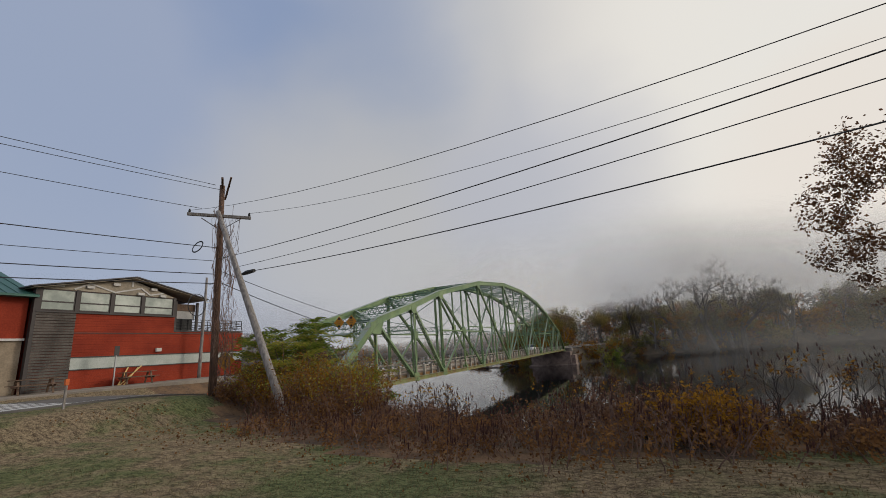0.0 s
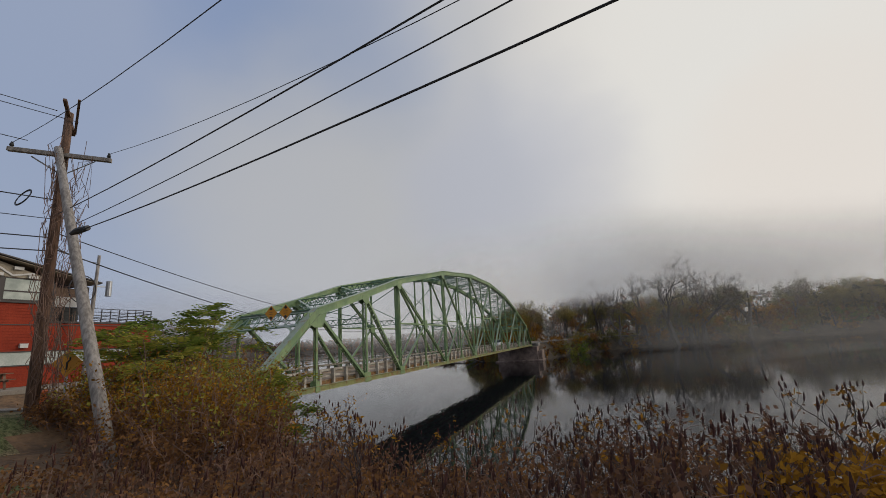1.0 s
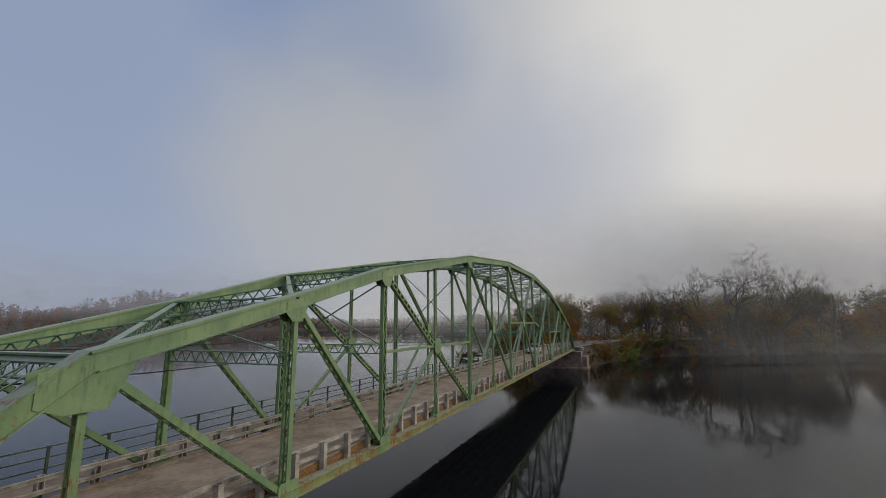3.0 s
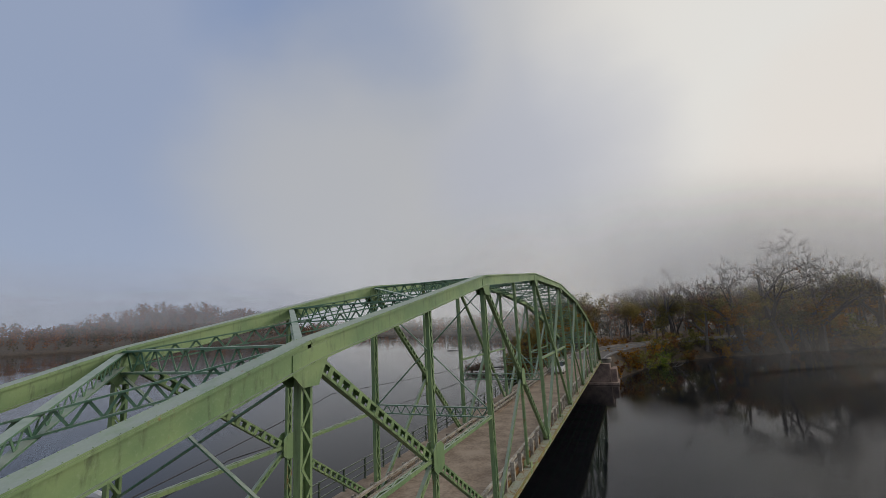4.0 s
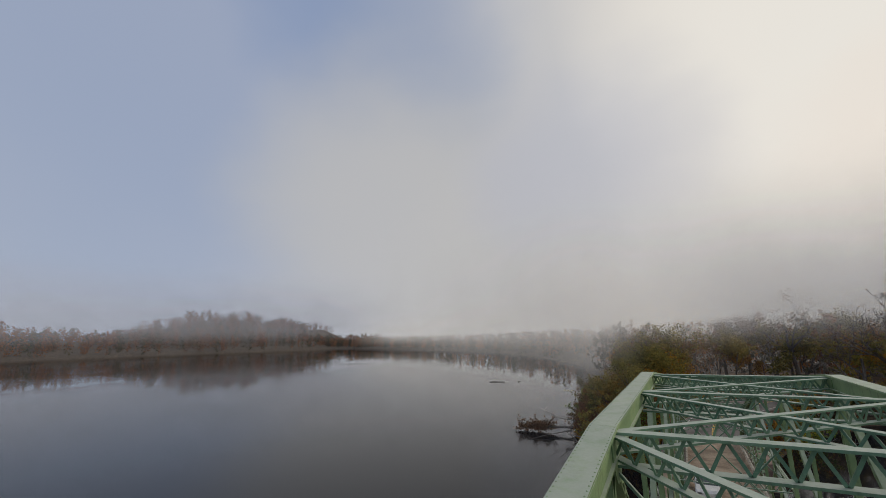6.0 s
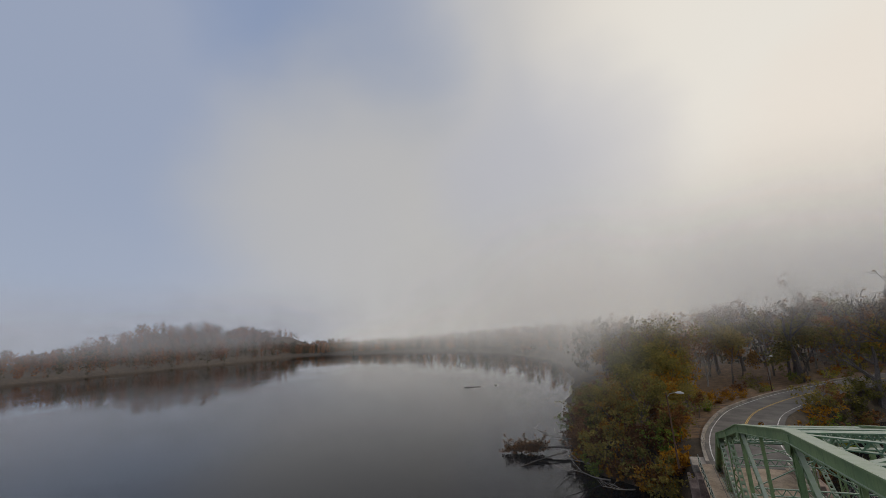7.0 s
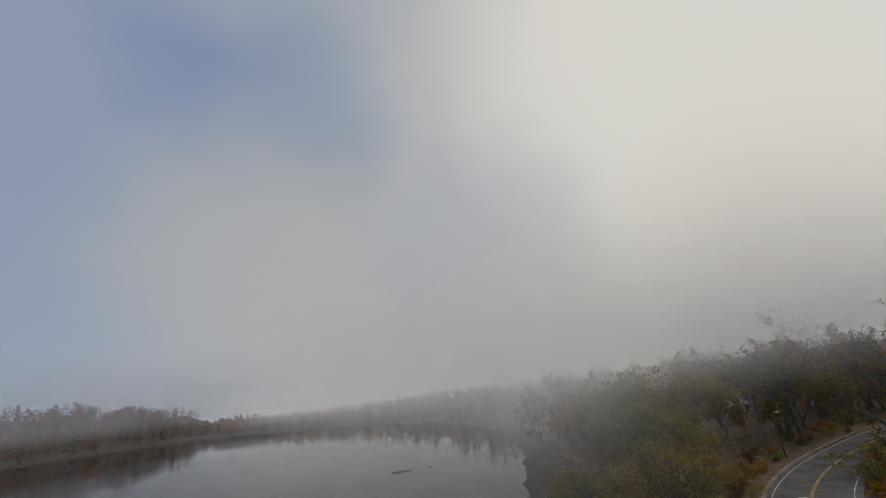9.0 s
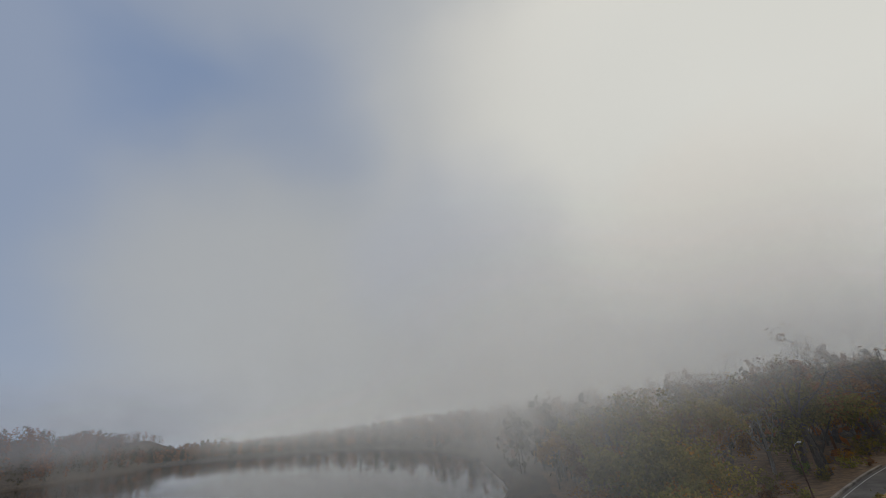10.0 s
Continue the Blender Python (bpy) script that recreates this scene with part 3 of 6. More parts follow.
# roadway guard rails inside both trusses
post_bm = bmesh.new()
box(post_bm, (-0.11, -0.10, -0.36), (0.11, -0.07, 0.74))
box(post_bm, (-0.11, 0.07, -0.36), (0.11, 0.10, 0.74))
box(post_bm, (0.07, -0.07, -0.36), (0.11, 0.07, 0.74))
post_mesh = mesh("post", post_bm, "rail")
for s in (1, -1):
    guard = thing("guard_rail", "grey painted steel guard rail with stubby posts, stained with rust", "guard rail", group="guard rails of the bridge")
    for i in range(64):
        y = 0.8 + i * 1.6
        if abs(y / PANEL - round(y / PANEL)) * PANEL < 0.3:
            y += 0.4
        share("post", post_mesh, guard, pose(s * 2.98, y, DECK) @ Matrix.Diagonal((s, 1, 1, 1)))
    for z, h in ((0.67, 0.13), (0.28, 0.12)):
        for i in range(16):
            bm = bmesh.new()
            y0, y1 = i * PANEL + 0.01, (i + 1) * PANEL - 0.01
            x0, x1 = sorted((s * 2.80, s * 2.865))
            box(bm, (x0, y0, DECK + z - h / 2), (x1, y1, DECK + z + h / 2))
            x0, x1 = sorted((s * 2.72, s * 2.80))
            box(bm, (x0, y0, DECK + z + h / 2 - 0.02), (x1, y1, DECK + z + h / 2))
            box(bm, (x0, y0, DECK + z - h / 2), (x1, y1, DECK + z - h / 2 + 0.02))
            part("rail", bm, "rail", guard)

# warning signs on the near portal
for x, y in ((0.86, 4.93), (2.02, 4.93)):
    sign = thing("warning_sign", "amber diamond warning sign with dark marks on the bridge portal", "road sign", (x, y, 4.98), group="portal signs")
    bm = bmesh.new()
    r = 0.50
    polygon(bm, [(0, 0, -r), (r, 0, 0), (0, 0, r), (-r, 0, 0)], (0, 1, 0), 0.012)
    part("plate", bm, "sign_yellow", sign)
    for e in (-1, 1):
        bm = bmesh.new()
        polygon(bm, [(0, -0.013, e * 0.44), (e * 0.14, -0.013, e * 0.27), (0, -0.013, e * 0.20), (-e * 0.14, -0.013, e * 0.27)], (0, 1, 0), 0.006)
        part("mark", bm, "black", sign)
    for z, wd in ((0.07, 0.34), (-0.07, 0.28)):
        bm = bmesh.new()
        box(bm, (-wd / 2, -0.016, z - 0.022), (wd / 2, -0.010, z + 0.022))
        part("writing_bar", bm, "rusted", sign)
    bm = bmesh.new()
    box(bm, (-0.02, 0.008, -0.34), (0.02, 0.10, 0.34))
    part("bracket", bm, "steel_rusty", sign)

# ---- ground: one sheet with the river channel cut into it ----
NEAR_SHORE = [(900, 140), (300, 62), (120, 24), (60, 9), (38, 0.5), (27, -5.0), (18, -7.4), (12, -5.0), (6.6, -0.6), (5.6, 0.6), (-6.0, 0.6), (-7.2, 3.3), (-12, 3.8), (-20, 2.5), (-40, -1), (-120, -16),
              (-420, -60), (-700, -20), (-820, 80), (-850, 260), (-780, 480), (-690, 700), (-670, 1150)]
FAR_SHORE = [(900, 420), (220, 240), (100, 192), (56, 163), (25, 146), (12, 124), (6.4, 108), (5.6, 103.2), (-7.0, 103.2), (-9, 106), (-17, 112), (-22, 122), (-25, 141), (-30, 168), (-35, 215), (-54, 300),
             (-118, 420), (-230, 530), (-420, 640), (-640, 735), (-900, 860)]


def wiggle(line, amount=0.9):
    """Subdivide a shoreline and roughen it; the abutments stay straight."""
    res = []
    for (x0, y0), (x1, y1) in zip(line, line[1:]):
        n = max(1, min(14, int(math.hypot(x1 - x0, y1 - y0) / 5)))
        for i in range(n):
            t = i / n
            x, y = x0 + (x1 - x0) * t, y0 + (y1 - y0) * t
            k = amount if i else 0
            res.append((x + k * noise.noise((x * 0.13, y * 0.13, 3.1)) * 2, y + k * noise.noise((x * 0.13, y * 0.13, 8.7)) * 2))
    return res + [line[-1]]


near_poly = np.array(wiggle(NEAR_SHORE) + [(-2400, 1150), (-2400, -900), (900, -900)])
far_poly = np.array(wiggle(FAR_SHORE) + [(-900, 1400), (900, 1400)])


def inland(poly, x, y):
    """Signed distance into a polygon (positive inside)."""
    x, y = np.asarray(x, float), np.asarray(y, float)
    best = np.full(x.shape, 1e9)
    inside = np.zeros(x.shape, bool)
    for (ax, ay), (bx, by) in zip(poly, np.roll(poly, -1, 0)):
        dx, dy = bx - ax, by - ay
        t = np.clip(((x - ax) * dx + (y - ay) * dy) / (dx * dx + dy * dy + 1e-12), 0, 1)
        best = np.minimum(best, (x - ax - t * dx) ** 2 + (y - ay - t * dy) ** 2)
        if abs(dy) > 1e-9:
            inside ^= ((ay > y) != (by > y)) & (x < dx * (y - ay) / dy + ax)
    best = np.sqrt(best)
    return np.where(inside, best, -best)


def ease(v, a, b):
    t = np.clip((v - a) / (b - a), 0, 1)
    return t * t * (3 - 2 * t)


# road beyond the bridge, bending right along the far hillside
ROAD_FAR = [(0.0, 102.6), (0.2, 108.0), (0.8, 114.0), (2.2, 121.0), (5.2, 130.6), (9.6, 138.6), (15.0, 146.2), (21.6, 153.8), (31, 163.5), (45, 176), (70, 196), (115, 227)]


def smooth_line(pts, n=6):
    res = []
    for i in range(len(pts) - 1):
        p0, p1, p2, p3 = (Vector(pts[max(0, min(len(pts) - 1, i + o))]) for o in (-1, 0, 1, 2))
        for k in range(n):
            t = k / n
            res.append(0.5 * (2 * p1 + (p2 - p0) * t + (2 * p0 - 5 * p1 + 4 * p2 - p3) * t * t + (3 * p1 - p0 - 3 * p2 + p3) * t ** 3))
    return res + [Vector(pts[-1])]


far_line = smooth_line(ROAD_FAR)
far_np = np.array([tuple(p) for p in far_line])


def road_distance(x, y):
    x, y = np.asarray(x, float), np.asarray(y, float)
    best = np.full(x.shape, 1e9)
    for a, b in zip(far_np, far_np[1:]):
        d_ = b - a
        t = np.clip(((x - a[0]) * d_[0] + (y - a[1]) * d_[1]) / (d_ @ d_), 0, 1)
        best = np.minimum(best, (x - a[0] - t * d_[0]) ** 2 + (y - a[1] - t * d_[1]) ** 2)
    return np.sqrt(best)


def near_road_z(y):
    return 0.38 + 1.0 * ease(-np.asarray(y, float), 0.5, 12.0)


def height(x, y):
    x, y = np.asarray(x, float), np.asarray(y, float)
    n_in, f_in = inland(near_poly, x, y), inland(far_poly, x, y)
    z = np.full(x.shape, WATER - 1.6)
    bump = np.sin(x * 0.31 + 1.3) * np.cos(y * 0.27) * 0.10 + np.sin(x * 0.11) * np.sin(y * 0.13 + 2) * 0.18
    # near bank: lawn at road level, falling to the water
    nz = WATER - 1.0 + (WATER * -1 + 1.0 + 0.35) * ease(n_in, -1.5, 4.2) + 0.30 * ease(n_in, 4, 12) + bump * ease(n_in, 5, 14) * 0.6
    strip = ease(7.5 - np.abs(x - 0.5), 0, 2.5) * ease(n_in, -0.6, 1.2) * (y < 30)
    nz = nz * (1 - strip) + (near_road_z(y) - 0.04) * strip
    plaza = ease(-x, 1.5, 4.0) * ease(-y, -6.0, 0.0) * ease(n_in, 0.5, 3)
    nz = nz * (1 - plaza) + 1.52 * plaza
    knolls = 0.62 + 0.22 * np.sin(x * 0.009 + y * 0.004 + 0.5) + 0.20 * np.sin(y * 0.017 - x * 0.003) + 0.07 * np.sin(y * 0.05 + x * 0.03)
    hill_l = ease(-x, 350, 650) * (1 - ease(-x, 1120, 1300)) * (2 + 78 * knolls * ease(n_in, 0, 330))
    nz = nz + hill_l * ease(n_in, 4, 30)
    z = np.where(n_in > -3, nz, z)
    fd = road_distance(x, y)
    fz = WATER - 1.0 + (5.0 + 0.2) * ease(f_in, -1.5, 6.5) + bump * 1.2 * ease(f_in, 6, 14)
    right = ease(x, -30, 60)
    hill = np.clip(f_in - 30, 0, 130) * (0.035 + 0.045 * right)
    side = ease(fd, 5, 40)
    fz = fz + hill * side
    road = ease(7.0 - fd, 0, 3.0) * ease(f_in, -0.5, 1.0)
    fz = fz * (1 - road) + 0.34 * road
    return np.where(f_in > -3, fz, z)


def axis(marks):
    """Grid lines: (start, end, step) runs joined."""
    res = []
    for a, b, st in marks:
        res += list(np.arange(a, b, st))
    return np.array(res + [marks[-1][1]])


gx = axis([(-2600, -1200, 200), (-1200, -640, 16), (-640, -200, 20), (-200, -60, 5), (-60, -30, 2), (-30, 48, 0.8), (48, 140, 3), (140, 400, 20), (400, 2600, 200)])
gy = axis([(-2600, -400, 250), (-400, -60, 30), (-60, -30, 3), (-30, 16, 0.8), (16, 98, 3.5), (98, 150, 1.2), (150, 260, 4), (260, 800, 18), (800, 1200, 40), (1200, 2800, 200)])
GX, GY = np.meshgrid(gx, gy)
GZ = height(GX, GY)
nx, ny = len(gx), len(gy)
faces = [(j * nx + i, j * nx + i + 1, (j + 1) * nx + i + 1, (j + 1) * nx + i) for j in range(ny - 1) for i in range(nx - 1)]
me = bpy.data.meshes.new("ground")
me.from_pydata(np.stack([GX.ravel(), GY.ravel(), GZ.ravel()], 1).tolist(), [], faces)
me.materials.append(M["lawn"])
me.materials.append(M["earth"])
me.materials.append(M["forest_floor"])
cx, cy = (GX[:-1, :-1] + GX[1:, 1:]) / 2, (GY[:-1, :-1] + GY[1:, 1:]) / 2
n_c, f_c = inland(near_poly, cx, cy), inland(far_poly, cx, cy)
lawn = (n_c > 7.4) & (cy < 40) & (cx > -40) & (cx < 400)
me.polygons.foreach_set("material_index", np.where(lawn, 0, np.where((cx < -60) | (cy > 200) | ((cy > 60) & (f_c < 10)), 2, 1)).ravel().astype(int))
me.polygons.foreach_set("use_smooth", [True] * len(me.polygons))
tagged(new("ground", me), "dormant lawn, leafy river banks and wooded slopes", "ground", kind="structure")


def ground_z(x, y):
    return float(height(np.array([x]), np.array([y]))[0])


bm = bmesh.new()
bmesh.ops.create_grid(bm, x_segments=1, y_segments=1, size=2600)
for v in bm.verts:
    v.co.z = WATER
tagged(new("river_water", mesh("river_water", bm, "water")), "calm dark river mirroring fog and trees", "river", kind="structure")


def ribbon(line, off0, off1, lift, zfun, thick=0.0):
    """A strip along a line between two offsets to its right."""
    bm = bmesh.new()
    rows = []
    for i, p in enumerate(line):
        t = (line[min(i + 1, len(line) - 1)] - line[max(i - 1, 0)]).normalized()
        nrm = Vector((t.y, -t.x))
        z = zfun(p) + lift
        rows.append([bm.verts.new((p.x + nrm.x * o, p.y + nrm.y * o, z)) for o in (off0, off1)])
    for a, b in zip(rows, rows[1:]):
        bm.faces.new((a[0], a[1], b[1], b[0]))
    if thick:
        res = bmesh.ops.extrude_face_region(bm, geom=bm.faces[:])
        for v in res["geom"]:
            if isinstance(v, bmesh.types.BMVert):
                v.co.z -= thick
        bmesh.ops.recalc_face_normals(bm, faces=bm.faces[:])
    return bm


fz = lambda p: 0.38
tagged(new("road_far", mesh("road_far", ribbon(far_line, -3.9, 4.6, 0.02, fz, 0.15), "asphalt")), "grey two-lane asphalt road bending into the woods", "road", kind="structure")
for o, mt, nm, lb in ((-3.35, "white_line", "edge_line", "worn white edge line"), (0.25, "yellow_line", "centre_line", "worn yellow double centre line"), (3.85, "white_line", "edge_line", "worn white edge line")):
    for e in ((-0.09, 0.09) if mt == "yellow_line" else (0,)):
        tagged(new(nm, mesh(nm, ribbon(far_line[2:], o + e - 0.06, o + e + 0.06, 0.026, fz), mt)), lb + " on the bending road", "road marking", kind="structure")
# kerb and low concrete parapet along the outside of the bend
tagged(new("kerb", mesh("kerb", ribbon(far_line[1:50], -4.25, -3.9, 0.30, fz, 0.45), "concrete")), "low pale concrete kerb along the outside of the bend", "kerb", kind="structure")

near_line = [Vector((0, y)) for y in np.arange(-0.4, -70, -1.5)]
nzf = lambda p: float(near_road_z(p.y))
tagged(new("road_near", mesh("road_near", ribbon(near_line, -3.3, 3.6, 0.02, nzf, 0.12), "asphalt")), "grey asphalt approach road beside the lawn", "road", kind="structure")
for o in (-2.9, 3.2):
    tagged(new("edge_line", mesh("edge_line", ribbon(near_line, o - 0.06, o + 0.06, 0.026, nzf), "white_line")), "worn white edge line on the approach road", "road marking", kind="structure")
bm = bmesh.new()
for i in range(7):
    x0 = -2.7 + i * 0.85
    box(bm, (x0, -15.6, nzf(Vector((0, -14.5))) + 0.024), (x0 + 0.4, -13.2, nzf(Vector((0, -14.5))) + 0.03))
tagged(new("crosswalk", mesh("crosswalk", bm, "white_line")), "worn white crosswalk bars on asphalt", "road marking", kind="structure")
bm = bmesh.new()
box(bm, (-7.4, -40, 1.2), (-3.4, -0.4, 1.56))
tagged(new("forecourt", mesh("forecourt", bm, "gravel")), "pale gravel forecourt before the red building", "pavement", kind="structure")


# abutments: coursed concrete blocks under both ends, wing walls beside them
def abutment(name, y, e, label):
    ab = thing(name, label, "abutment", kind="structure")
    bm = bmesh.new()
    y0, y1 = sorted((y - e * 3.6, y + e * 1.5))
    box(bm, (-5.4, y0, WATER - 2), (5.0, y1, -0.42))
    bmesh.ops.bevel(bm, geom=[g for g in bm.edges], offset=0.06, segments=1, affect="EDGES")
    part("bridge_seat", bm, "stone", ab)
    bm = bmesh.new()
    y0, y1 = sorted((y - e * 3.6, y - e * 0.55))
    box(bm, (-5.6, y0, -0.42), (5.2, y1, 0.36))
    bmesh.ops.bevel(bm, geom=[g for g in bm.edges], offset=0.05, segments=1, affect="EDGES")
    part("backwall", bm, "concrete", ab)
    for s in (-1, 1):
        bm = bmesh.new()
        x0, x1 = sorted((s * 5.0, s * 6.1))
        far_end = 9.0 if e > 0 else 4.2
        y0, y1 = sorted((y - e * far_end, y + e * 0.9))
        box(bm, (x0, y0, WATER - 2), (x1, y1, -0.3 if e > 0 else -1.5))
        if e > 0:
            box(bm, (x0 + 0.1, y - far_end, -0.3), (x1 - 0.1, y - 1.4, 0.62))
        bmesh.ops.bevel(bm, geom=[g for g in bm.edges], offset=0.05, segments=1, affect="EDGES")
        part("wing_wall", bm, "stone", ab)
    bm = bmesh.new()
    y0, y1 = sorted((y - e * 3.4, y + e * 2.3))
    box(bm, (-6.6, y0, WATER - 1), (6.4, y1, WATER + 0.35))
    bmesh.ops.bevel(bm, geom=[g for g in bm.edges], offset=0.08, segments=1, affect="EDGES")
    part("footing", bm, "stone", ab)
    for s in (-1, 1):
        bm = bmesh.new()
        box(bm, (s * HALF - 0.4, y - 0.45, -0.44), (s * HALF + 0.4, y + 0.45, -0.2))
        part("bearing", bm, "steel_rusty", ab)


abutment("abutment_near", 0.0, 1, "weathered concrete abutment under the near bridge end")
abutment("abutment_far", 16 * PANEL, -1, "brownstone abutment under the far bridge end")

# ---- the red building across the approach road ----
FACE, BASE = -7.5, 1.43
hall = thing("red_building", "red sided building with a low gable, window band and roof deck", "building", (0, 0, 0.13))


def wall_box(name, mat, y0, y1, z0, z1, x0=-0.3, x1=0.0, label=""):
    bm = bmesh.new()
    box(bm, (FACE + x0, y0, z0), (FACE + x1, y1, z1))
    return part(name, bm, mat, hall, label)


bm = bmesh.new()                      # shell of the main hall with its gable
prof = [(-10.5, BASE), (-2.75, BASE), (-2.75, 7.0), (-5.75, 7.95), (-10.5, 7.05)]
polygon(bm, [(FACE - 7.2, y, z) for y, z in prof], (1, 0, 0), 13.8)
part("main_wall", bm, "red_siding", hall)
bm = bmesh.new()
box(bm, (FACE - 14, -2.74, BASE), (FACE - 0.30, 3.07, 4.70))
part("side_wall", bm, "red_siding", hall)
for y0, y1, z0, z1 in ((-8.6, 3.08, BASE, 2.50), (-8.6, 3.08, 3.16, 5.72)):
    n = int((z1 - z0) / 0.145)
    for i in range(n):
        za, zb = z0 + (z1 - z0) * i / n, z0 + (z1 - z0) * (i + 1) / n
        ye = y1 if zb < 4.72 else -2.74
        bm = bmesh.new()
        polygon(bm, [(FACE - 0.3, y0, za), (FACE + 0.025, y0, za + 0.004), (FACE + 0.006, y0, zb), (FACE - 0.3, y0, zb)], (0, 1, 0), 0.001)
        bm.free()
        bm = bmesh.new()
        v = [bm.verts.new(p) for p in ((FACE - 0.3, y0, za), (FACE + 0.018, y0, za + 0.004), (FACE + 0.006, y0, zb), (FACE - 0.3, y0, zb),
                                       (FACE - 0.3, ye, za), (FACE + 0.018, ye, za + 0.004), (FACE + 0.006, ye, zb), (FACE - 0.3, ye, zb))]
        for f in ((0, 1, 2, 3), (7, 6, 5, 4), (1, 5, 6, 2), (0, 4, 5, 1), (3, 2, 6, 7)):
            bm.faces.new([v[k] for k in f])
        part("clapboard", bm, "red_siding", hall)
wall_box("belt_band", "band", -8.6, 3.09, 2.50, 3.16, -0.3, 0.012, "pale green painted band")
for z in (2.46, 3.16):
    wall_box("band_trim", "trim_dark", -8.6, 3.09, z, z + 0.06, 0.0, 0.05)
wall_box("seam_trim", "trim_dark", -8.6, 3.08, 4.55, 4.60, 0.0, 0.04)
for i in range(28):                     # weathered horizontal boards
    z = BASE + i * 0.153
    wall_box("grey_board", "grey_siding", -10.45, -8.62, z, z + 0.132, -0.05, 0.05 + 0.01 * (i % 3))
wall_box("corner_board", "trim_dark", -10.62, -10.46, BASE, 7.0, -0.2, 0.08)
# window band
for y0, y1 in ((-10.35, -8.75), (-8.55, -6.92), (-6.72, -5.1), (-4.9, -2.95)):
    win = part("window", (lambda b: (box(b, (FACE - 0.04, y0, 5.82), (FACE + 0.03, y1, 7.0)), b)[1])(bmesh.new()), "trim_dark", hall)
    bm = bmesh.new()
    for za, zb in ((5.88, 6.26), (6.34, 6.94)):
        box(bm, (FACE + 0.031, y0 + 0.07, za), (FACE + 0.036, y1 - 0.07, zb))
    part("pane", bm, "pane_pale", win)
    bm = bmesh.new()
    box(bm, (FACE + 0.03, y0, 6.26), (FACE + 0.05, y1, 6.34))
    part("transom", bm, "trim_dark", win)
for y in (-10.4, -8.65, -6.82, -5.0, -2.85):
    wall_box("window_post", "trim_dark", y - 0.09, y + 0.09, 5.72, 7.05, 0.0, 0.07)
wall_box("window_sill", "trim_dark", -10.5, -2.76, 5.70, 5.80, 0.0, 0.10)
bm = bmesh.new()
polygon(bm, [(FACE + 0.02, y, z) for y, z in ((-10.5, 7.02), (-2.75, 7.02), (-5.75, 7.98))], (1, 0, 0), 0.05)
part("gable_panel", bm, "gable_wood", hall, "weathered tan gable boards")
for a, b in (((-8.9, 7.08), (-8.1, 7.5)), ((-8.1, 7.5), (-6.7, 7.08)), ((-6.7, 7.1), (-5.2, 7.5)), ((-4.6, 7.1), (-5.2, 7.5)), ((-4.6, 7.1), (-3.7, 7.3)), ((-5.75, 7.55), (-5.75, 7.95))):
    bm = bmesh.new()
    bar(bm, (FACE + 0.07, *a), (FACE + 0.07, *b), 0.05, 0.09)
    part("gable_strut", bm, "trim_pale", hall)
for y, z in ((-8.1, 7.28), (-6.7, 7.6), (-5.2, 7.12), (-3.75, 7.1), (-9.6, 7.25), (-4.4, 7.5)):
    bm = bmesh.new()
    box(bm, (FACE + 0.05, y - 0.2, z - 0.08), (FACE + 0.16, y + 0.2, z + 0.08))
    part("flood_lamp", bm, "trim_pale", hall, "white flood lamp")
bm = bmesh.new()
for a, b in (((-11.0, 7.0), (-5.75, 8.12)), ((-5.75, 8.12), (-0.55, 7.05))):
    polygon(bm, [(FACE - 7, a[0], a[1]), (FACE - 7, b[0], b[1]), (FACE - 7, b[0], b[1] + 0.07), (FACE - 7, a[0], a[1] + 0.07)], (1, 0, 0), 15.0)
part("roof", bm, "trim_dark", hall, "low dark gable roof with deep eaves")
bm = bmesh.new()
polygon(bm, [(FACE - 0.6, y, z - 0.05) for y, z in ((-10.9, 7.02), (-5.75, 8.12), (-0.62, 7.07), (-0.62, 7.05), (-5.75, 8.09), (-10.9, 7.0))], (1, 0, 0), 2.1)
part("soffit", bm, "gable_wood", hall, "tan boarded soffit")
# covered porch and roof deck
for y in (-2.6, -0.95):
    bm = bmesh.new()
    box(bm, (FACE - 0.25, y - 0.07, 4.7), (FACE - 0.1, y + 0.07, 6.85))
    part("porch_post", bm, "trim_dark", hall)
bm = bmesh.new()
box(bm, (FACE - 0.42, -2.62, 5.66), (FACE - 0.36, -1.02, 6.62))
part("porch_screen", bm, "trim_pale", hall)
bm = bmesh.new()
box(bm, (FACE - 0.44, -2.66, 6.22), (FACE - 0.33, -0.98, 6.72))
part("porch_blind", bm, "table_wood", hall)
bm = bmesh.new()
box(bm, (FACE - 0.75, -2.5, 4.81), (FACE - 0.2, -1.25, 5.6))
part("porch_counter", bm, "black", hall)
bm = bmesh.new()
box(bm, (FACE - 13.8, -2.74, 4.70), (FACE - 0.05, 3.15, 4.80))
part("deck_floor", bm, "trim_dark", hall)
for i in range(12):
    bm = bmesh.new()
    y = -2.6 + i * 0.515
    box(bm, (FACE - 0.16, y - 0.02, 4.8), (FACE - 0.12, y + 0.02, 5.62))
    part("railing_post", bm, "black", hall)
for z in (5.0, 5.2, 5.4, 5.6):
    bm = bmesh.new()
    box(bm, (FACE - 0.155, -2.7, z - 0.018), (FACE - 0.125, 3.1, z + 0.018))
    box(bm, (FACE - 8.0, 3.07, z - 0.018), (FACE - 0.125, 3.1, z + 0.018))
    part("railing_bar", bm, "black", hall)
for y, z, w_, h_ in ((-3.9, 3.38, 0.34, 0.22), (2.9, 4.3, 0.2, 0.2)):
    bm = bmesh.new()
    box(bm, (FACE + 0.02, y, z), (FACE + 0.16, y + w_, z + h_))
    part("wall_box", bm, "trim_pale", hall, "small white wall box")

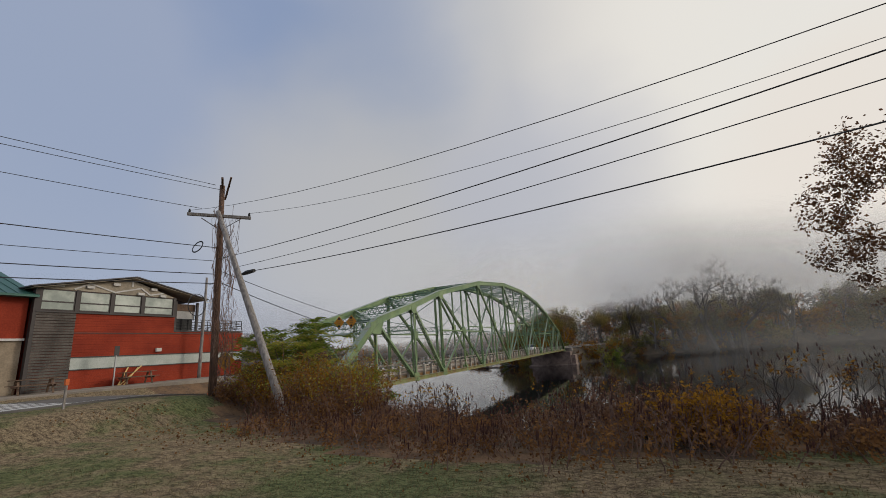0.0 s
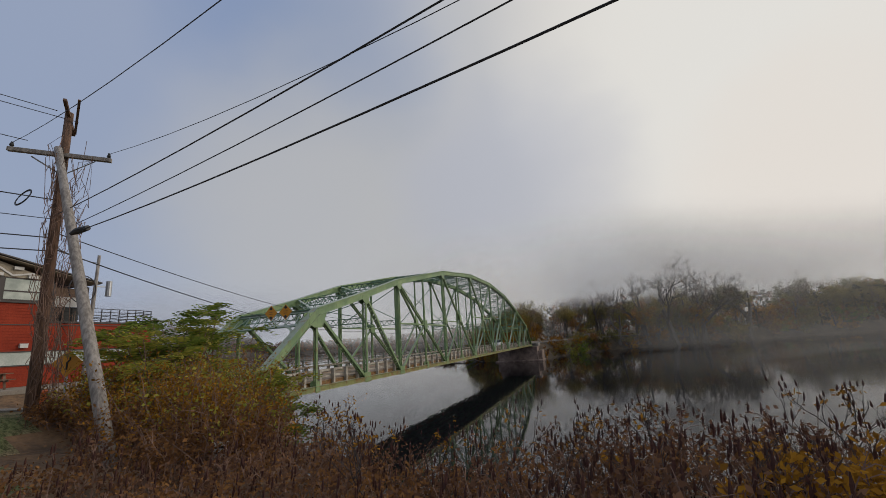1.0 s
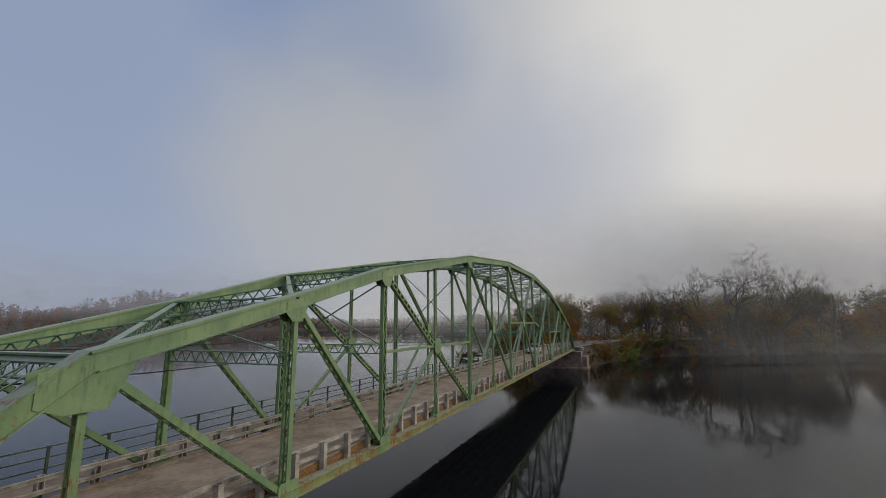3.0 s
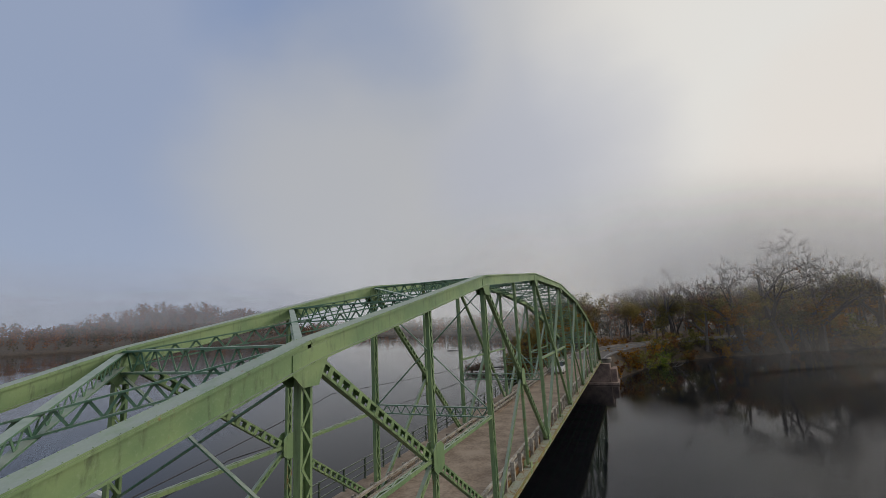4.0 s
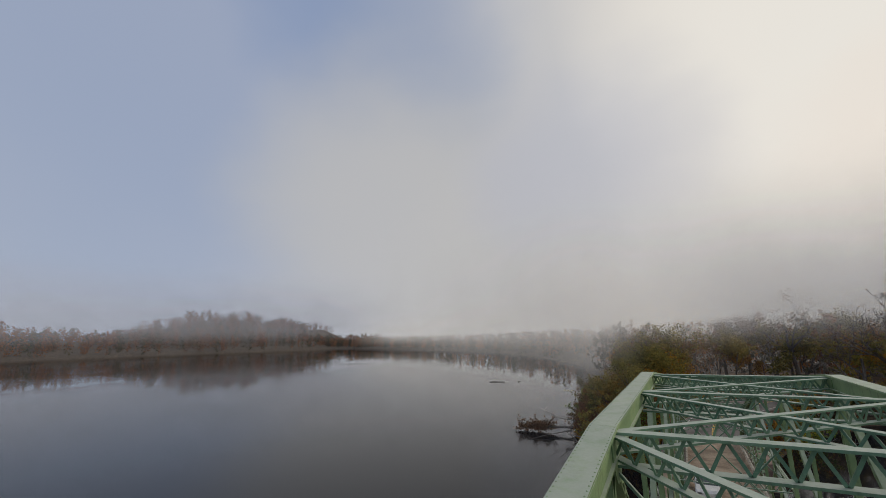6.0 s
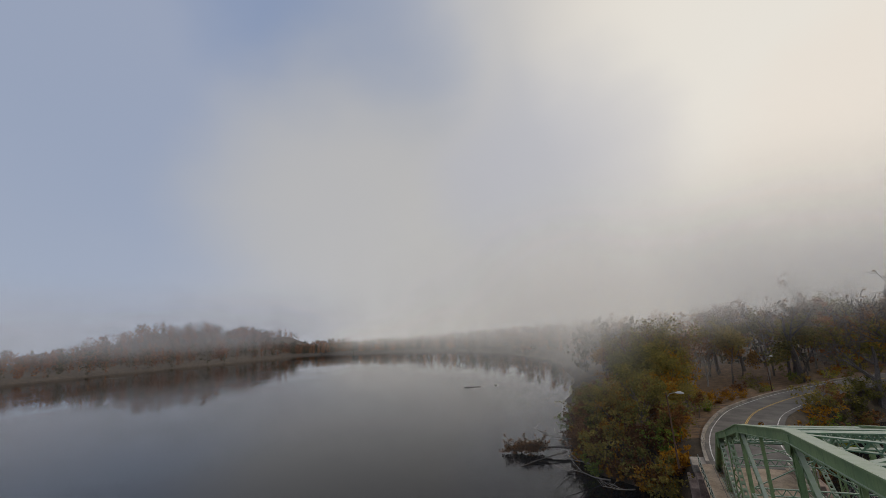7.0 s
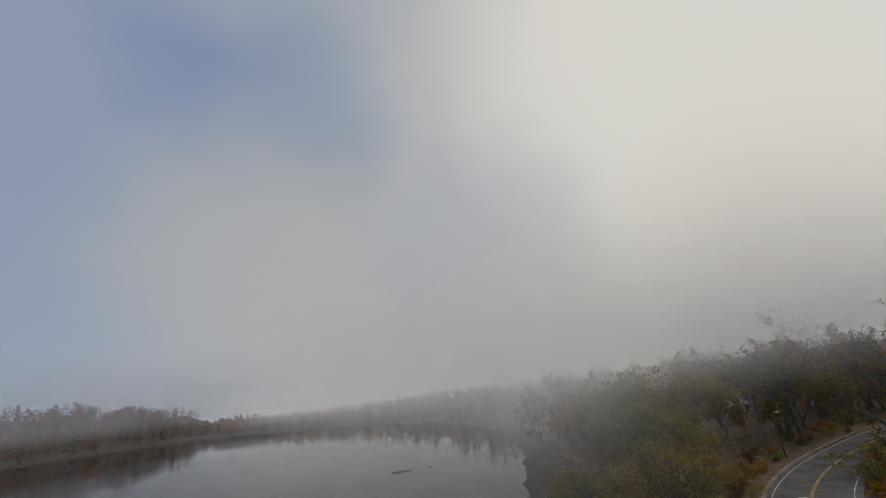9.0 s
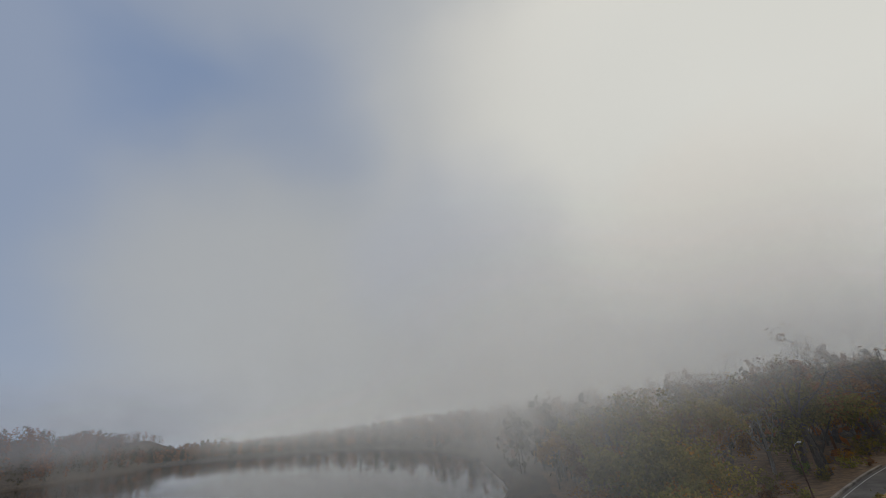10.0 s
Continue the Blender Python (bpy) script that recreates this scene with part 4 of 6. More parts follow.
annex = thing("green_roofed_annex", "annex with green metal roof, red upper wall, tan masonry below", "building")
bm = bmesh.new()
box(bm, (FACE - 10, -30, BASE), (FACE - 0.35, -10.7, 4.30))
part("lower_wall", bm, "tan_stucco", annex)
bm = bmesh.new()
box(bm, (FACE - 10, -30, 4.42), (FACE - 0.30, -10.7, 6.62))
part("upper_wall", bm, "red_siding", annex)
bm = bmesh.new()
box(bm, (FACE - 10, -30.1, 4.30), (FACE - 0.22, -10.66, 4.42))
part("belt_trim", bm, "trim_pale", annex)
bm = bmesh.new()
polygon(bm, [(FACE + 0.25, -20.3, 6.6), (FACE + 0.25, -20.3, 6.72), (FACE - 4.8, -20.3, 8.7), (FACE - 10.2, -20.3, 6.72), (FACE - 10.2, -20.3, 6.6)], (0, 1, 0), 19.6)
part("roof", bm, "green_roof", annex)
for i in range(40):
    y = -30 + i * 0.49
    bm = bmesh.new()
    bar(bm, (FACE + 0.25, y, 6.735), (FACE - 4.8, y, 8.715), 0.05, 0.04, (0, 1, 0))
    part("roof_seam", bm, "green_roof", annex)


# picnic tables
def picnic_table(place, turn):
    t = thing("picnic_table", "brown wooden picnic table with attached benches on gravel", "picnic table", group="picnic tables by the building")
    for i in range(5):
        bm = bmesh.new()
        box(bm, (-0.36 + i * 0.147, -0.95, 0.70), (-0.36 + i * 0.147 + 0.135, 0.95, 0.74))
        part("top_plank", bm, "table_wood", t)
    for s in (-1, 1):
        bm = bmesh.new()
        box(bm, (s * 0.70 - 0.13, -0.95, 0.42), (s * 0.70 + 0.13, 0.95, 0.46))
        part("bench", bm, "table_wood", t)
        for y in (-0.65, 0.65):
            bm = bmesh.new()
            bar(bm, (s * 0.22, y, 0.70), (s * 0.62, y, 0.0), 0.09, 0.045, (0, 1, 0))
            part("leg", bm, "table_wood", t)
    for y in (-0.70, 0.70):
        bm = bmesh.new()
        box(bm, (-0.80, y - 0.02, 0.33), (0.80, y + 0.02, 0.42))
        part("cross_brace", bm, "table_wood", t)
    t.matrix_basis = pose(*place, 0, 0, turn)
    return t


for y, x in ((-10.6, -6.2), (-5.6, -6.3), (-14.4, -6.2)):
    picnic_table((x, y, 1.56), -16 + 4 * math.sin(y))
planks = thing("leaning_lumber", "yellow planks leaning crosswise on the red wall", "lumber")
for a, b in (((-6.9, -6.2, 1.56), (FACE + 0.06, -4.7, 2.65)), ((-6.8, -6.35, 1.56), (FACE + 0.06, -5.5, 2.6)), ((-6.85, -6.0, 1.56), (FACE + 0.06, -4.9, 2.55))):
    bm = bmesh.new()
    bar(bm, a, b, 0.07, 0.03, (0, 1, 0))
    part("plank", bm, "plank_yellow", planks)
post = thing("sign_post", "plain small road sign seen from behind on thin post", "road sign", (-6.3, -6.9, 1.56))
bm = bmesh.new()
box(bm, (-0.03, -0.03, 0), (0.03, 0.03, 2.25))
part("post", bm, "galvanised", post)
bm = bmesh.new()
box(bm, (0.03, -0.14, 1.75), (0.045, 0.14, 2.3))
part("plate", bm, "trim_dark", post)


# ---- utility poles and their lines ----
def pole_shaft(bm, a, b, r0, r1):
    pts = [Vector(a).lerp(Vector(b), t) for t in (0, 0.25, 0.5, 0.75, 1)]
    tube(bm, pts, [r0 + (r1 - r0) * t for t in (0, 0.25, 0.5, 0.75, 1)], 12)


PX, PY = 5.7, -9.8
pz = ground_z(PX, PY) - 0.3
up_ = thing("utility_pole", "brown wooden utility pole with crossarm, wrapped in dead vines", "utility pole", (0, 0, 0))
bm = bmesh.new()
pole_shaft(bm, (PX + 0.1, PY, pz), (PX - 0.05, PY, 10.45), 0.16, 0.11)
part("shaft", bm, "pole_brown", up_, smooth=True)
bm = bmesh.new()
bar(bm, (PX - 0.95, PY - 0.95, 9.0), (PX + 1.0, PY + 0.75, 8.88), 0.12, 0.14, (0, 0, 1))
arm = part("crossarm", bm, "pole_grey", up_)
bm = bmesh.new()
bar(bm, (PX - 0.55, PY + 0.45, 10.0), (PX + 0.5, PY - 0.45, 10.55), 0.09, 0.09, (0, 0, 1))
part("upper_arm", bm, "pole_brown", up_)
bm = bmesh.new()
bar(bm, (PX - 0.2, PY + 0.3, 9.9), (PX + 0.75, PY - 0.2, 10.6), 0.07, 0.07, (0, 0, 1))
part("upper_arm", bm, "pole_brown", up_)
for t in (0.03, 0.5, 0.97):
    p = Vector((PX - 0.95, PY - 0.95, 9.07)).lerp(Vector((PX + 1.0, PY + 0.75, 8.95)), t)
    bm = bmesh.new()
    tube(bm, [p, p + Vector((0, 0, 0.06)), p + Vector((0, 0, 0.1)), p + Vector((0, 0, 0.17))], [0.025, 0.06, 0.045, 0.03], 8)
    part("insulator", bm, "black", up_)
for s in (-1, 1):
    bm = bmesh.new()
    bar(bm, (PX, PY, 8.3), (PX + s * 0.6, PY + s * 0.53, 8.85), 0.03, 0.03)
    part("arm_brace", bm, "galvanised", up_)
random.seed(5)
bm = bmesh.new()
for i in range(80):
    a = random.uniform(0, 6.28)
    z0 = random.uniform(1.0, 7.0)
    pts = []
    for k in range(9):
        a += random.uniform(-0.6, 0.9)
        r = 0.17 + random.random() * 0.28 + (0.15 if k > 5 else 0)
        pts.append((PX + 0.45 * (0.7 - z0 / 12) + math.cos(a) * r + 0.25, PY + math.sin(a) * r, min(9.6, z0 + k * random.uniform(0.15, 0.38))))
    tube(bm, pts, 0.009, 3, False)
tagged(part("vines", bm, "twig", up_, "dead leafless vines"), kind="stuff")
coil = bmesh.new()
for k in range(3):
    tube(coil, [(PX - 0.75 + math.cos(t * 0.35) * (0.28 + 0.02 * k), PY - 0.5 + math.sin(t * 0.35) * 0.1, 7.55 + math.sin(t * 0.35) * (0.24 + 0.02 * k)) for t in range(19)], 0.012, 4, False)
part("cable_coil", coil, "wire", up_)

prop = thing("leaning_pole", "grey weathered pole leaning as a brace on the utility pole", "utility pole")
bm = bmesh.new()
pole_shaft(bm, (11.1, -11.0, ground_z(11.1, -11.0) - 0.2), (PX + 0.05, PY - 0.22, 9.1), 0.15, 0.10)
part("shaft", bm, "pole_grey", prop, smooth=True)
bm = bmesh.new()
tube(bm, [(8.3, -10.75, 5.82), (8.55, -10.75, 5.86), (8.95, -10.76, 5.88)], [0.05, 0.09, 0.07], 8)
part("cable_splice", bm, "black", prop)

pole_b = thing("service_pole", "short grey wooden service pole before the red building", "utility pole")
bm = bmesh.new()
pole_shaft(bm, (-6.6, -1.25, 1.2), (-6.5, -1.2, 8.75), 0.12, 0.08)
part("shaft", bm, "pole_grey", pole_b, smooth=True)
bm = bmesh.new()
tube(bm, [(-6.4, -0.55, 6.35), (-6.4, -0.55, 7.25)], 0.15, 10)
part("transformer", bm, "galvanised", pole_b)
bm = bmesh.new()
bar(bm, (-6.5, -1.2, 6.9), (-6.4, -0.55, 6.9), 0.05, 0.05, (0, 0, 1))
part("transformer_bracket", bm, "galvanised", pole_b)
bm = bmesh.new()
tube(bm, [(-6.35, -1.95 + math.cos(t * 0.331) * 0.68, 6.65 + math.sin(t * 0.331) * 0.78) for t in range(20)], 0.03, 5, False)
part("cable_coil", bm, "wire", pole_b)

EX, EY = 51.0, -22.4
end_pole = thing("utility_pole", "brown wooden utility pole beyond the lawn", "utility pole")
bm = bmesh.new()
pole_shaft(bm, (EX, EY, ground_z(EX, EY) - 0.3), (EX, EY, 10.2), 0.19, 0.12)
part("shaft", bm, "pole_brown", end_pole, smooth=True)
bm = bmesh.new()
bar(bm, (EX - 0.4, EY - 1.1, 9.2), (EX + 0.4, EY + 1.1, 9.2), 0.12, 0.14, (0, 0, 1))
part("crossarm", bm, "pole_grey", end_pole)


def cable(a, b, sag, r=0.014, n=22):
    ob = thing("overhead_cable", "thin dark overhead cable slung between poles", "cable", group="overhead lines")
    a, b = Vector(a), Vector(b)
    bm = bmesh.new()
    tube(bm, [a.lerp(b, i / n) - Vector((0, 0, sag * 4 * (i / n) * (1 - i / n))) for i in range(n + 1)], r, 5, False)
    part("strand", bm, "wire", ob)


cable((PX - 0.9, PY - 0.95, 9.15), (EX - 0.4, EY - 1.0, 7.6), 2.35, 0.008)
cable((PX + 0.95, PY + 0.7, 9.1), (EX + 0.4, EY + 1.0, 9.3), 2.5, 0.008)
cable((PX + 0.15, PY - 0.1, 6.95), (EX, EY, 7.2), 1.02, 0.013)
cable((7.6, -10.3, 6.3), (EX, EY, 6.6), 0.77, 0.010)
cable((8.9, -10.76, 5.88), (EX, EY, 6.1), 0.95, 0.014)
for z0, z1, sag, r, yy in ((10.4, 11.0, 0.5, 0.012, -0.3), (10.3, 10.4, 0.5, 0.012, 0.3), (9.1, 9.9, 0.5, 0.012, -0.9), (7.5, 8.0, 0.5, 0.018, 0), (6.9, 7.2, 0.6, 0.012, 0.1), (6.3, 6.6, 0.6, 0.018, 0), (5.9, 5.9, 0.6, 0.018, 0.1)):
    cable((PX - 0.1, PY + yy, z0), (-4.0, -48, z1), sag, r)
cable((PX, PY + 0.1, 6.0), (-6.5, -1.2, 8.3), 0.1, 0.014)
cable((PX + 0.1, PY + 0.1, 6.4), (-4.6, 30.0, 5.6), 0.9, 0.016, 40)
cable((PX + 0.1, PY + 0.1, 5.9), (-4.6, 24.0, 4.2), 0.7, 0.02, 40)
cable((-4.6, 30.0, 5.6), (-4.6, 102.0, 5.0), 0.8, 0.016, 40)
cable((-4.6, 24.0, 4.2), (-4.6, 102.0, 4.0), 0.6, 0.02, 40)


# street lamps with curved arms
def street_lamp(place, turn, reach, tall, label, pole=True):
    ob = thing("street_lamp", label, "street lamp", group="street lamps")
    if pole:
        bm = bmesh.new()
        tube(bm, [(0, 0, -0.3), (0, 0, tall * 0.5), (0, 0, tall)], [0.11, 0.09, 0.07], 8)
        part("pole", bm, "pole_brown", ob)
    bm = bmesh.new()
    tube(bm, [(0, 0, tall - 0.5), (reach * 0.35, 0, tall - 0.12), (reach * 0.7, 0, tall), (reach, 0, tall + 0.02)], 0.03, 6)
    part("arm", bm, "galvanised", ob)
    bm = bmesh.new()
    tube(bm, [(reach - 0.1, 0, tall + 0.03), (reach + 0.1, 0, tall + 0.05), (reach + 0.45, 0, tall + 0.04), (reach + 0.75, 0, tall)], [0.05, 0.12, 0.15, 0.06], 8)
    part("lamp_head", bm, "lamp_white", ob)
    ob.matrix_basis = pose(*place, 0, 0, turn)


street_lamp((-HALF - 0.2, 19.5, 0), 180, 0.8, 4.55, "white street lamp head on a short arm on the truss post", False)
street_lamp((-6.9, 103.0, 0.2), -20, 1.1, 7.6, "white street lamp beside the sidewalk end among trees")
street_lamp((13.2, 154.5, 0.3), 30, 1.0, 6.4, "pale street lamp pole at the outside of the bend")

# small things on the lawn's edge
bm = bmesh.new()
stake = thing("marker_stake", "thin stake with an orange cap on the lawn", "marker stake", (4.6, -14.3, ground_z(4.6, -14.3)))
box(bm, (-0.03, -0.03, -0.1), (0.03, 0.03, 0.75))
part("stake", bm, "pole_grey", stake)
bm = bmesh.new()
box(bm, (-0.05, -0.05, 0.75), (0.05, 0.05, 0.95))
part("cap", bm, "orange", stake)
hyd = thing("fire_hydrant", "small red hydrant at the foot of the pole", "hydrant", (4.6, -8.9, ground_z(4.6, -8.9)))
bm = bmesh.new()
tube(bm, [(0, 0, 0), (0, 0, 0.08), (0, 0, 0.09), (0, 0, 0.5), (0, 0, 0.6), (0, 0, 0.66)], [0.16, 0.16, 0.1, 0.1, 0.12, 0.03], 10)
part("barrel", bm, "orange", hyd)
bm = bmesh.new()
tube(bm, [(-0.17, 0, 0.4), (0.17, 0, 0.4)], 0.05, 8)
part("outlet", bm, "orange", hyd)
notice = thing("notice_board", "small white notice sign on a stake in the brush", "sign", (13.65, -10.72, ground_z(13.65, -10.72)))
zt = 0.65 - notice.location.z
bm = bmesh.new()
box(bm, (-0.03, -0.02, -0.2), (0.03, 0.02, zt + 0.2))
part("stake", bm, "pole_grey", notice)
bm = bmesh.new()
box(bm, (-0.16, -0.035, zt - 0.22), (0.16, -0.02, zt + 0.22))
part("plate", bm, "sign_white", notice)
for z in (0.12, 0.02, -0.08):
    bm = bmesh.new()
    box(bm, (-0.11, -0.039, zt + z - 0.02), (0.11, -0.0352, zt + z + 0.02))
    part("writing_bar", bm, "black", notice)
notice.rotation_euler = (0, 0, radians(22))


def diamond(bm, half, y0, y1):
    """A square plate standing on its corner."""
    ring = [(half, 0), (0, half), (-half, 0), (0, -half)]
    front, back = [[bm.verts.new((x, y, z)) for x, z in ring] for y in (y0, y1)]
    bm.faces.new(front)
    bm.faces.new(back[::-1])
    for k in range(4):
        bm.faces.new((front[k], back[k], back[(k + 1) % 4], front[(k + 1) % 4]))
    bmesh.ops.recalc_face_normals(bm, faces=bm.faces[:])


road_sign = thing("road_sign", "yellow diamond warning sign on a grey post beside the approach road", "road sign", (5.0, -8.6, ground_z(5.0, -8.6)))
zt = 2.56 - road_sign.location.z
bm = bmesh.new()
box(bm, (-0.03, -0.025, -0.3), (0.03, 0.025, zt + 0.35))
part("post", bm, "galvanised", road_sign)
bm = bmesh.new()
diamond(bm, 0.42, -0.045, -0.03)
bmesh.ops.translate(bm, verts=bm.verts[:], vec=(0, 0, zt))
part("plate", bm, "sign_yellow", road_sign)
bm = bmesh.new()
tube(bm, [(0, -0.05, zt - 0.2), (0, -0.05, zt + 0.02), (0.07, -0.05, zt + 0.1), (0.07, -0.05, zt + 0.22)], 0.025, 6)
part("curve_mark", bm, "black", road_sign)
road_sign.rotation_euler = (0, 0, radians(35))


# ---- the white car on the bridge ----
def car(place, turn):
    ob = thing("suv", "white compact sport utility car driving over the bridge", "car")
    L, Wd = 4.4, 1.82
    secs = [(-2.2, 0.45, 0.95), (-2.1, 0.30, 1.05), (-1.25, 0.28, 1.12), (0.9, 0.28, 1.08), (1.95, 0.28, 0.98), (2.2, 0.42, 0.80)]
    bm = bmesh.new()
    rings = []
    for y, z0, z1 in secs:
        hw = Wd / 2 - (0.12 if abs(y) > 2.0 else 0)
        rings.append([bm.verts.new(c) for c in ((-hw, y, z0), (hw, y, z0), (hw, y, z1 - 0.15), (hw - 0.08, y, z1), (-hw + 0.08, y, z1), (-hw, y, z1 - 0.15))])
    for a, b in zip(rings, rings[1:]):
        for k in range(6):
            bm.faces.new((a[k], a[(k + 1) % 6], b[(k + 1) % 6], b[k]))
    bm.faces.new(rings[0][::-1])
    bm.faces.new(rings[-1])
    body = part("body", bm, "car_white", ob)
    bm = bmesh.new()
    lo_ = [(-0.80, -2.0, 1.06), (0.80, -2.0, 1.06), (0.80, 0.95, 1.06), (-0.80, 0.95, 1.06)]
    hi_ = [(-0.64, -1.75, 1.62), (0.64, -1.75, 1.62), (0.64, 0.2, 1.62), (-0.64, 0.2, 1.62)]
    a = [bm.verts.new(p) for p in lo_]
    b = [bm.verts.new(p) for p in hi_]
    for k in range(4):
        bm.faces.new((a[k], a[(k + 1) % 4], b[(k + 1) % 4], b[k]))
    part("window_band", bm, "glass", ob, "dark glass")
    bm = bmesh.new()
    box(bm, (-0.66, -1.78, 1.61), (0.66, 0.24, 1.67))
    bmesh.ops.bevel(bm, geom=bm.edges[:], offset=0.03, segments=1, affect="EDGES")
    part("roof", bm, "car_white", ob)
    for s in (-1, 1):
        for y in (-1.35, 1.38):
            bm = bmesh.new()
            x0, x1 = sorted((s * 0.72, s * 0.92))
            tube(bm, [(x0, y, 0.34), (x1, y, 0.34)], 0.34, 16)
            wh = part("wheel", bm, "black", ob)
            bm = bmesh.new()
            tube(bm, [(s * 0.90, y, 0.34), (s * 0.935, y, 0.34)], 0.2, 10)
            part("rim", bm, "galvanised", wh)
        bm = bmesh.new()
        box(bm, (s * 0.62 - 0.17, 2.10, 0.70), (s * 0.62 + 0.17, 2.2, 0.84))
        part("headlight", bm, "sign_white", ob)
        bm = bmesh.new()
        box(bm, (s * 0.70 - 0.1, -2.19, 0.75), (s * 0.70 + 0.1, -2.12, 0.95))
        part("tail_light", bm, "orange", ob)
        bm = bmesh.new()
        box(bm, (s * 0.92 - 0.08, 0.7, 1.05), (s * 0.92 + 0.08, 0.85, 1.18))
        part("wing_mirror", bm, "car_white", ob)
    ob.matrix_basis = pose(*place, 0, 0, turn)


car((-1.35, 81.0, DECK), 180)

# ---- vegetation ----
class Geo:
    """Gathers vertices and faces for one large mesh."""

    def __init__(self):
        self.v, self.f = [], []

    def tube(self, pts, radii, sides=4):
        base = len(self.v)
        for i, p in enumerate(pts):
            t = (pts[min(i + 1, len(pts) - 1)] - pts[max(i - 1, 0)]).normalized()
            u = t.orthogonal().normalized()
            w_ = t.cross(u)
            for k in range(sides):
                a = 2 * math.pi * k / sides
                self.v.append(p + (u * math.cos(a) + w_ * math.sin(a)) * radii[i])
        for i in range(len(pts) - 1):
            for k in range(sides):
                a, b = base + i * sides + k, base + i * sides + (k + 1) % sides
                self.f.append((a, b, b + sides, a + sides))

    def leaf(self, p, size, rng, long=1.5):
        """A folded four-cornered leaf or leaf spray at p."""
        a = Vector((rng.gauss(0, 1), rng.gauss(0, 1), rng.gauss(0, 0.8))).normalized()
        b = a.orthogonal().normalized()
        b.rotate(Matrix.Rotation(rng.uniform(0, 6.28), 3, a))
        n = len(self.v)
        s = size * rng.uniform(0.6, 1.3)
        self.v += [p - a * s * long * 0.5, p + b * s * 0.5 + a * s * 0.08, p + a * s * long * 0.5, p - b * s * 0.5 + a * s * 0.08]
        self.f.append((n, n + 1, n + 2, n + 3))

    def mesh(self, name, mat):
        me = bpy.data.meshes.new(name)
        me.from_pydata([tuple(q) for q in self.v], [], self.f)
        me.materials.append(M[mat])
        return me


def grow(wood, tips, start, way, length, radius, level, rng, spread=0.6, droop=0.0, kids=(3, 5), bend=0.18, segs=4):
    """A limb that bends, tapers and forks; tips collects where leaves sit."""
    pts, rad = [start], [radius]
    p, d_ = start.copy(), way.normalized()
    for i in range(segs):
        d_ = (d_ + Vector((rng.gauss(0, bend), rng.gauss(0, bend), rng.gauss(0, bend) - droop + 0.06))).normalized()
        p = p + d_ * length / segs
        pts.append(p.copy())
        rad.append(max(0.006, radius * (1 - 0.72 * (i + 1) / segs)))
    wood.tube(pts, [max(q, THIN[0]) for q in rad], 6 if level == 0 else (4 if level < 2 else 3))
    if level >= 2:
        tips += [(q, level) for q in pts[1:]]
    if level >= MAXLEVEL[0]:
        return
    for k in range(rng.randint(*kids)):
        t = rng.uniform(0.35 if level else 0.30, 1.0)
        i = min(segs - 1, int(t * segs))
        q = pts[i].lerp(pts[i + 1], t * segs - i)
        side = d_.orthogonal()
        side.rotate(Matrix.Rotation(rng.uniform(0, 6.28), 3, d_))
        nd = (d_ * (1 - spread) + side.normalized() * spread + Vector((0, 0, 0.15))).normalized()
        grow(wood, tips, q, nd, length * rng.uniform(0.48, 0.72), rad[i] * 0.62, level + 1, rng, spread, droop, kids, bend * 1.15, max(2, segs - 1 - (level > 1)))


MAXLEVEL, THIN = [4], [0.006]


def tree_kind(seed, tall, leaf_mat, leaves, leaf_size, bark="bark", spread=0.55, droop=0.0, levels=4, kids=(3, 5), width=0.018):
    """Two meshes: the wood and the crown."""
    rng = random.Random(seed)
    MAXLEVEL[0] = levels
    wood, tips = Geo(), []
    grow(wood, tips, Vector((0, 0, -0.4)), Vector((rng.uniform(-0.1, 0.1), rng.uniform(-0.1, 0.1), 1)), tall * 0.62, tall * width, 0, rng, spread, droop, kids, 0.10, 5)
    k = tall / max(v.z for v in wood.v)          # true height
    wood.v = [v * k for v in wood.v]
    crown = Geo()
    for i in range(leaves):
        q, lv = rng.choice(tips)
        crown.leaf(q * k + Vector((rng.gauss(0, 1), rng.gauss(0, 1), rng.gauss(0, 0.8))) * (0.13 if levels > 4 else 0.3 if levels > 3 else 0.42), leaf_size, rng)
    return wood.mesh("trunk", bark), (crown.mesh("crown", leaf_mat) if leaves else None)


def plant(kind, name, label, x, y, scale, turn, group="", z=None):
    t = thing(name, label, "tree" if "tree" in name else "shrub", group=group)
    share("trunk", kind[0], t)
    if kind[1]:
        share("crown", kind[1], t)
    t.matrix_basis = pose(x, y, ground_z(x, y) if z is None else z, 0, 0, turn) @ Matrix.Scale(scale, 4)
    return t


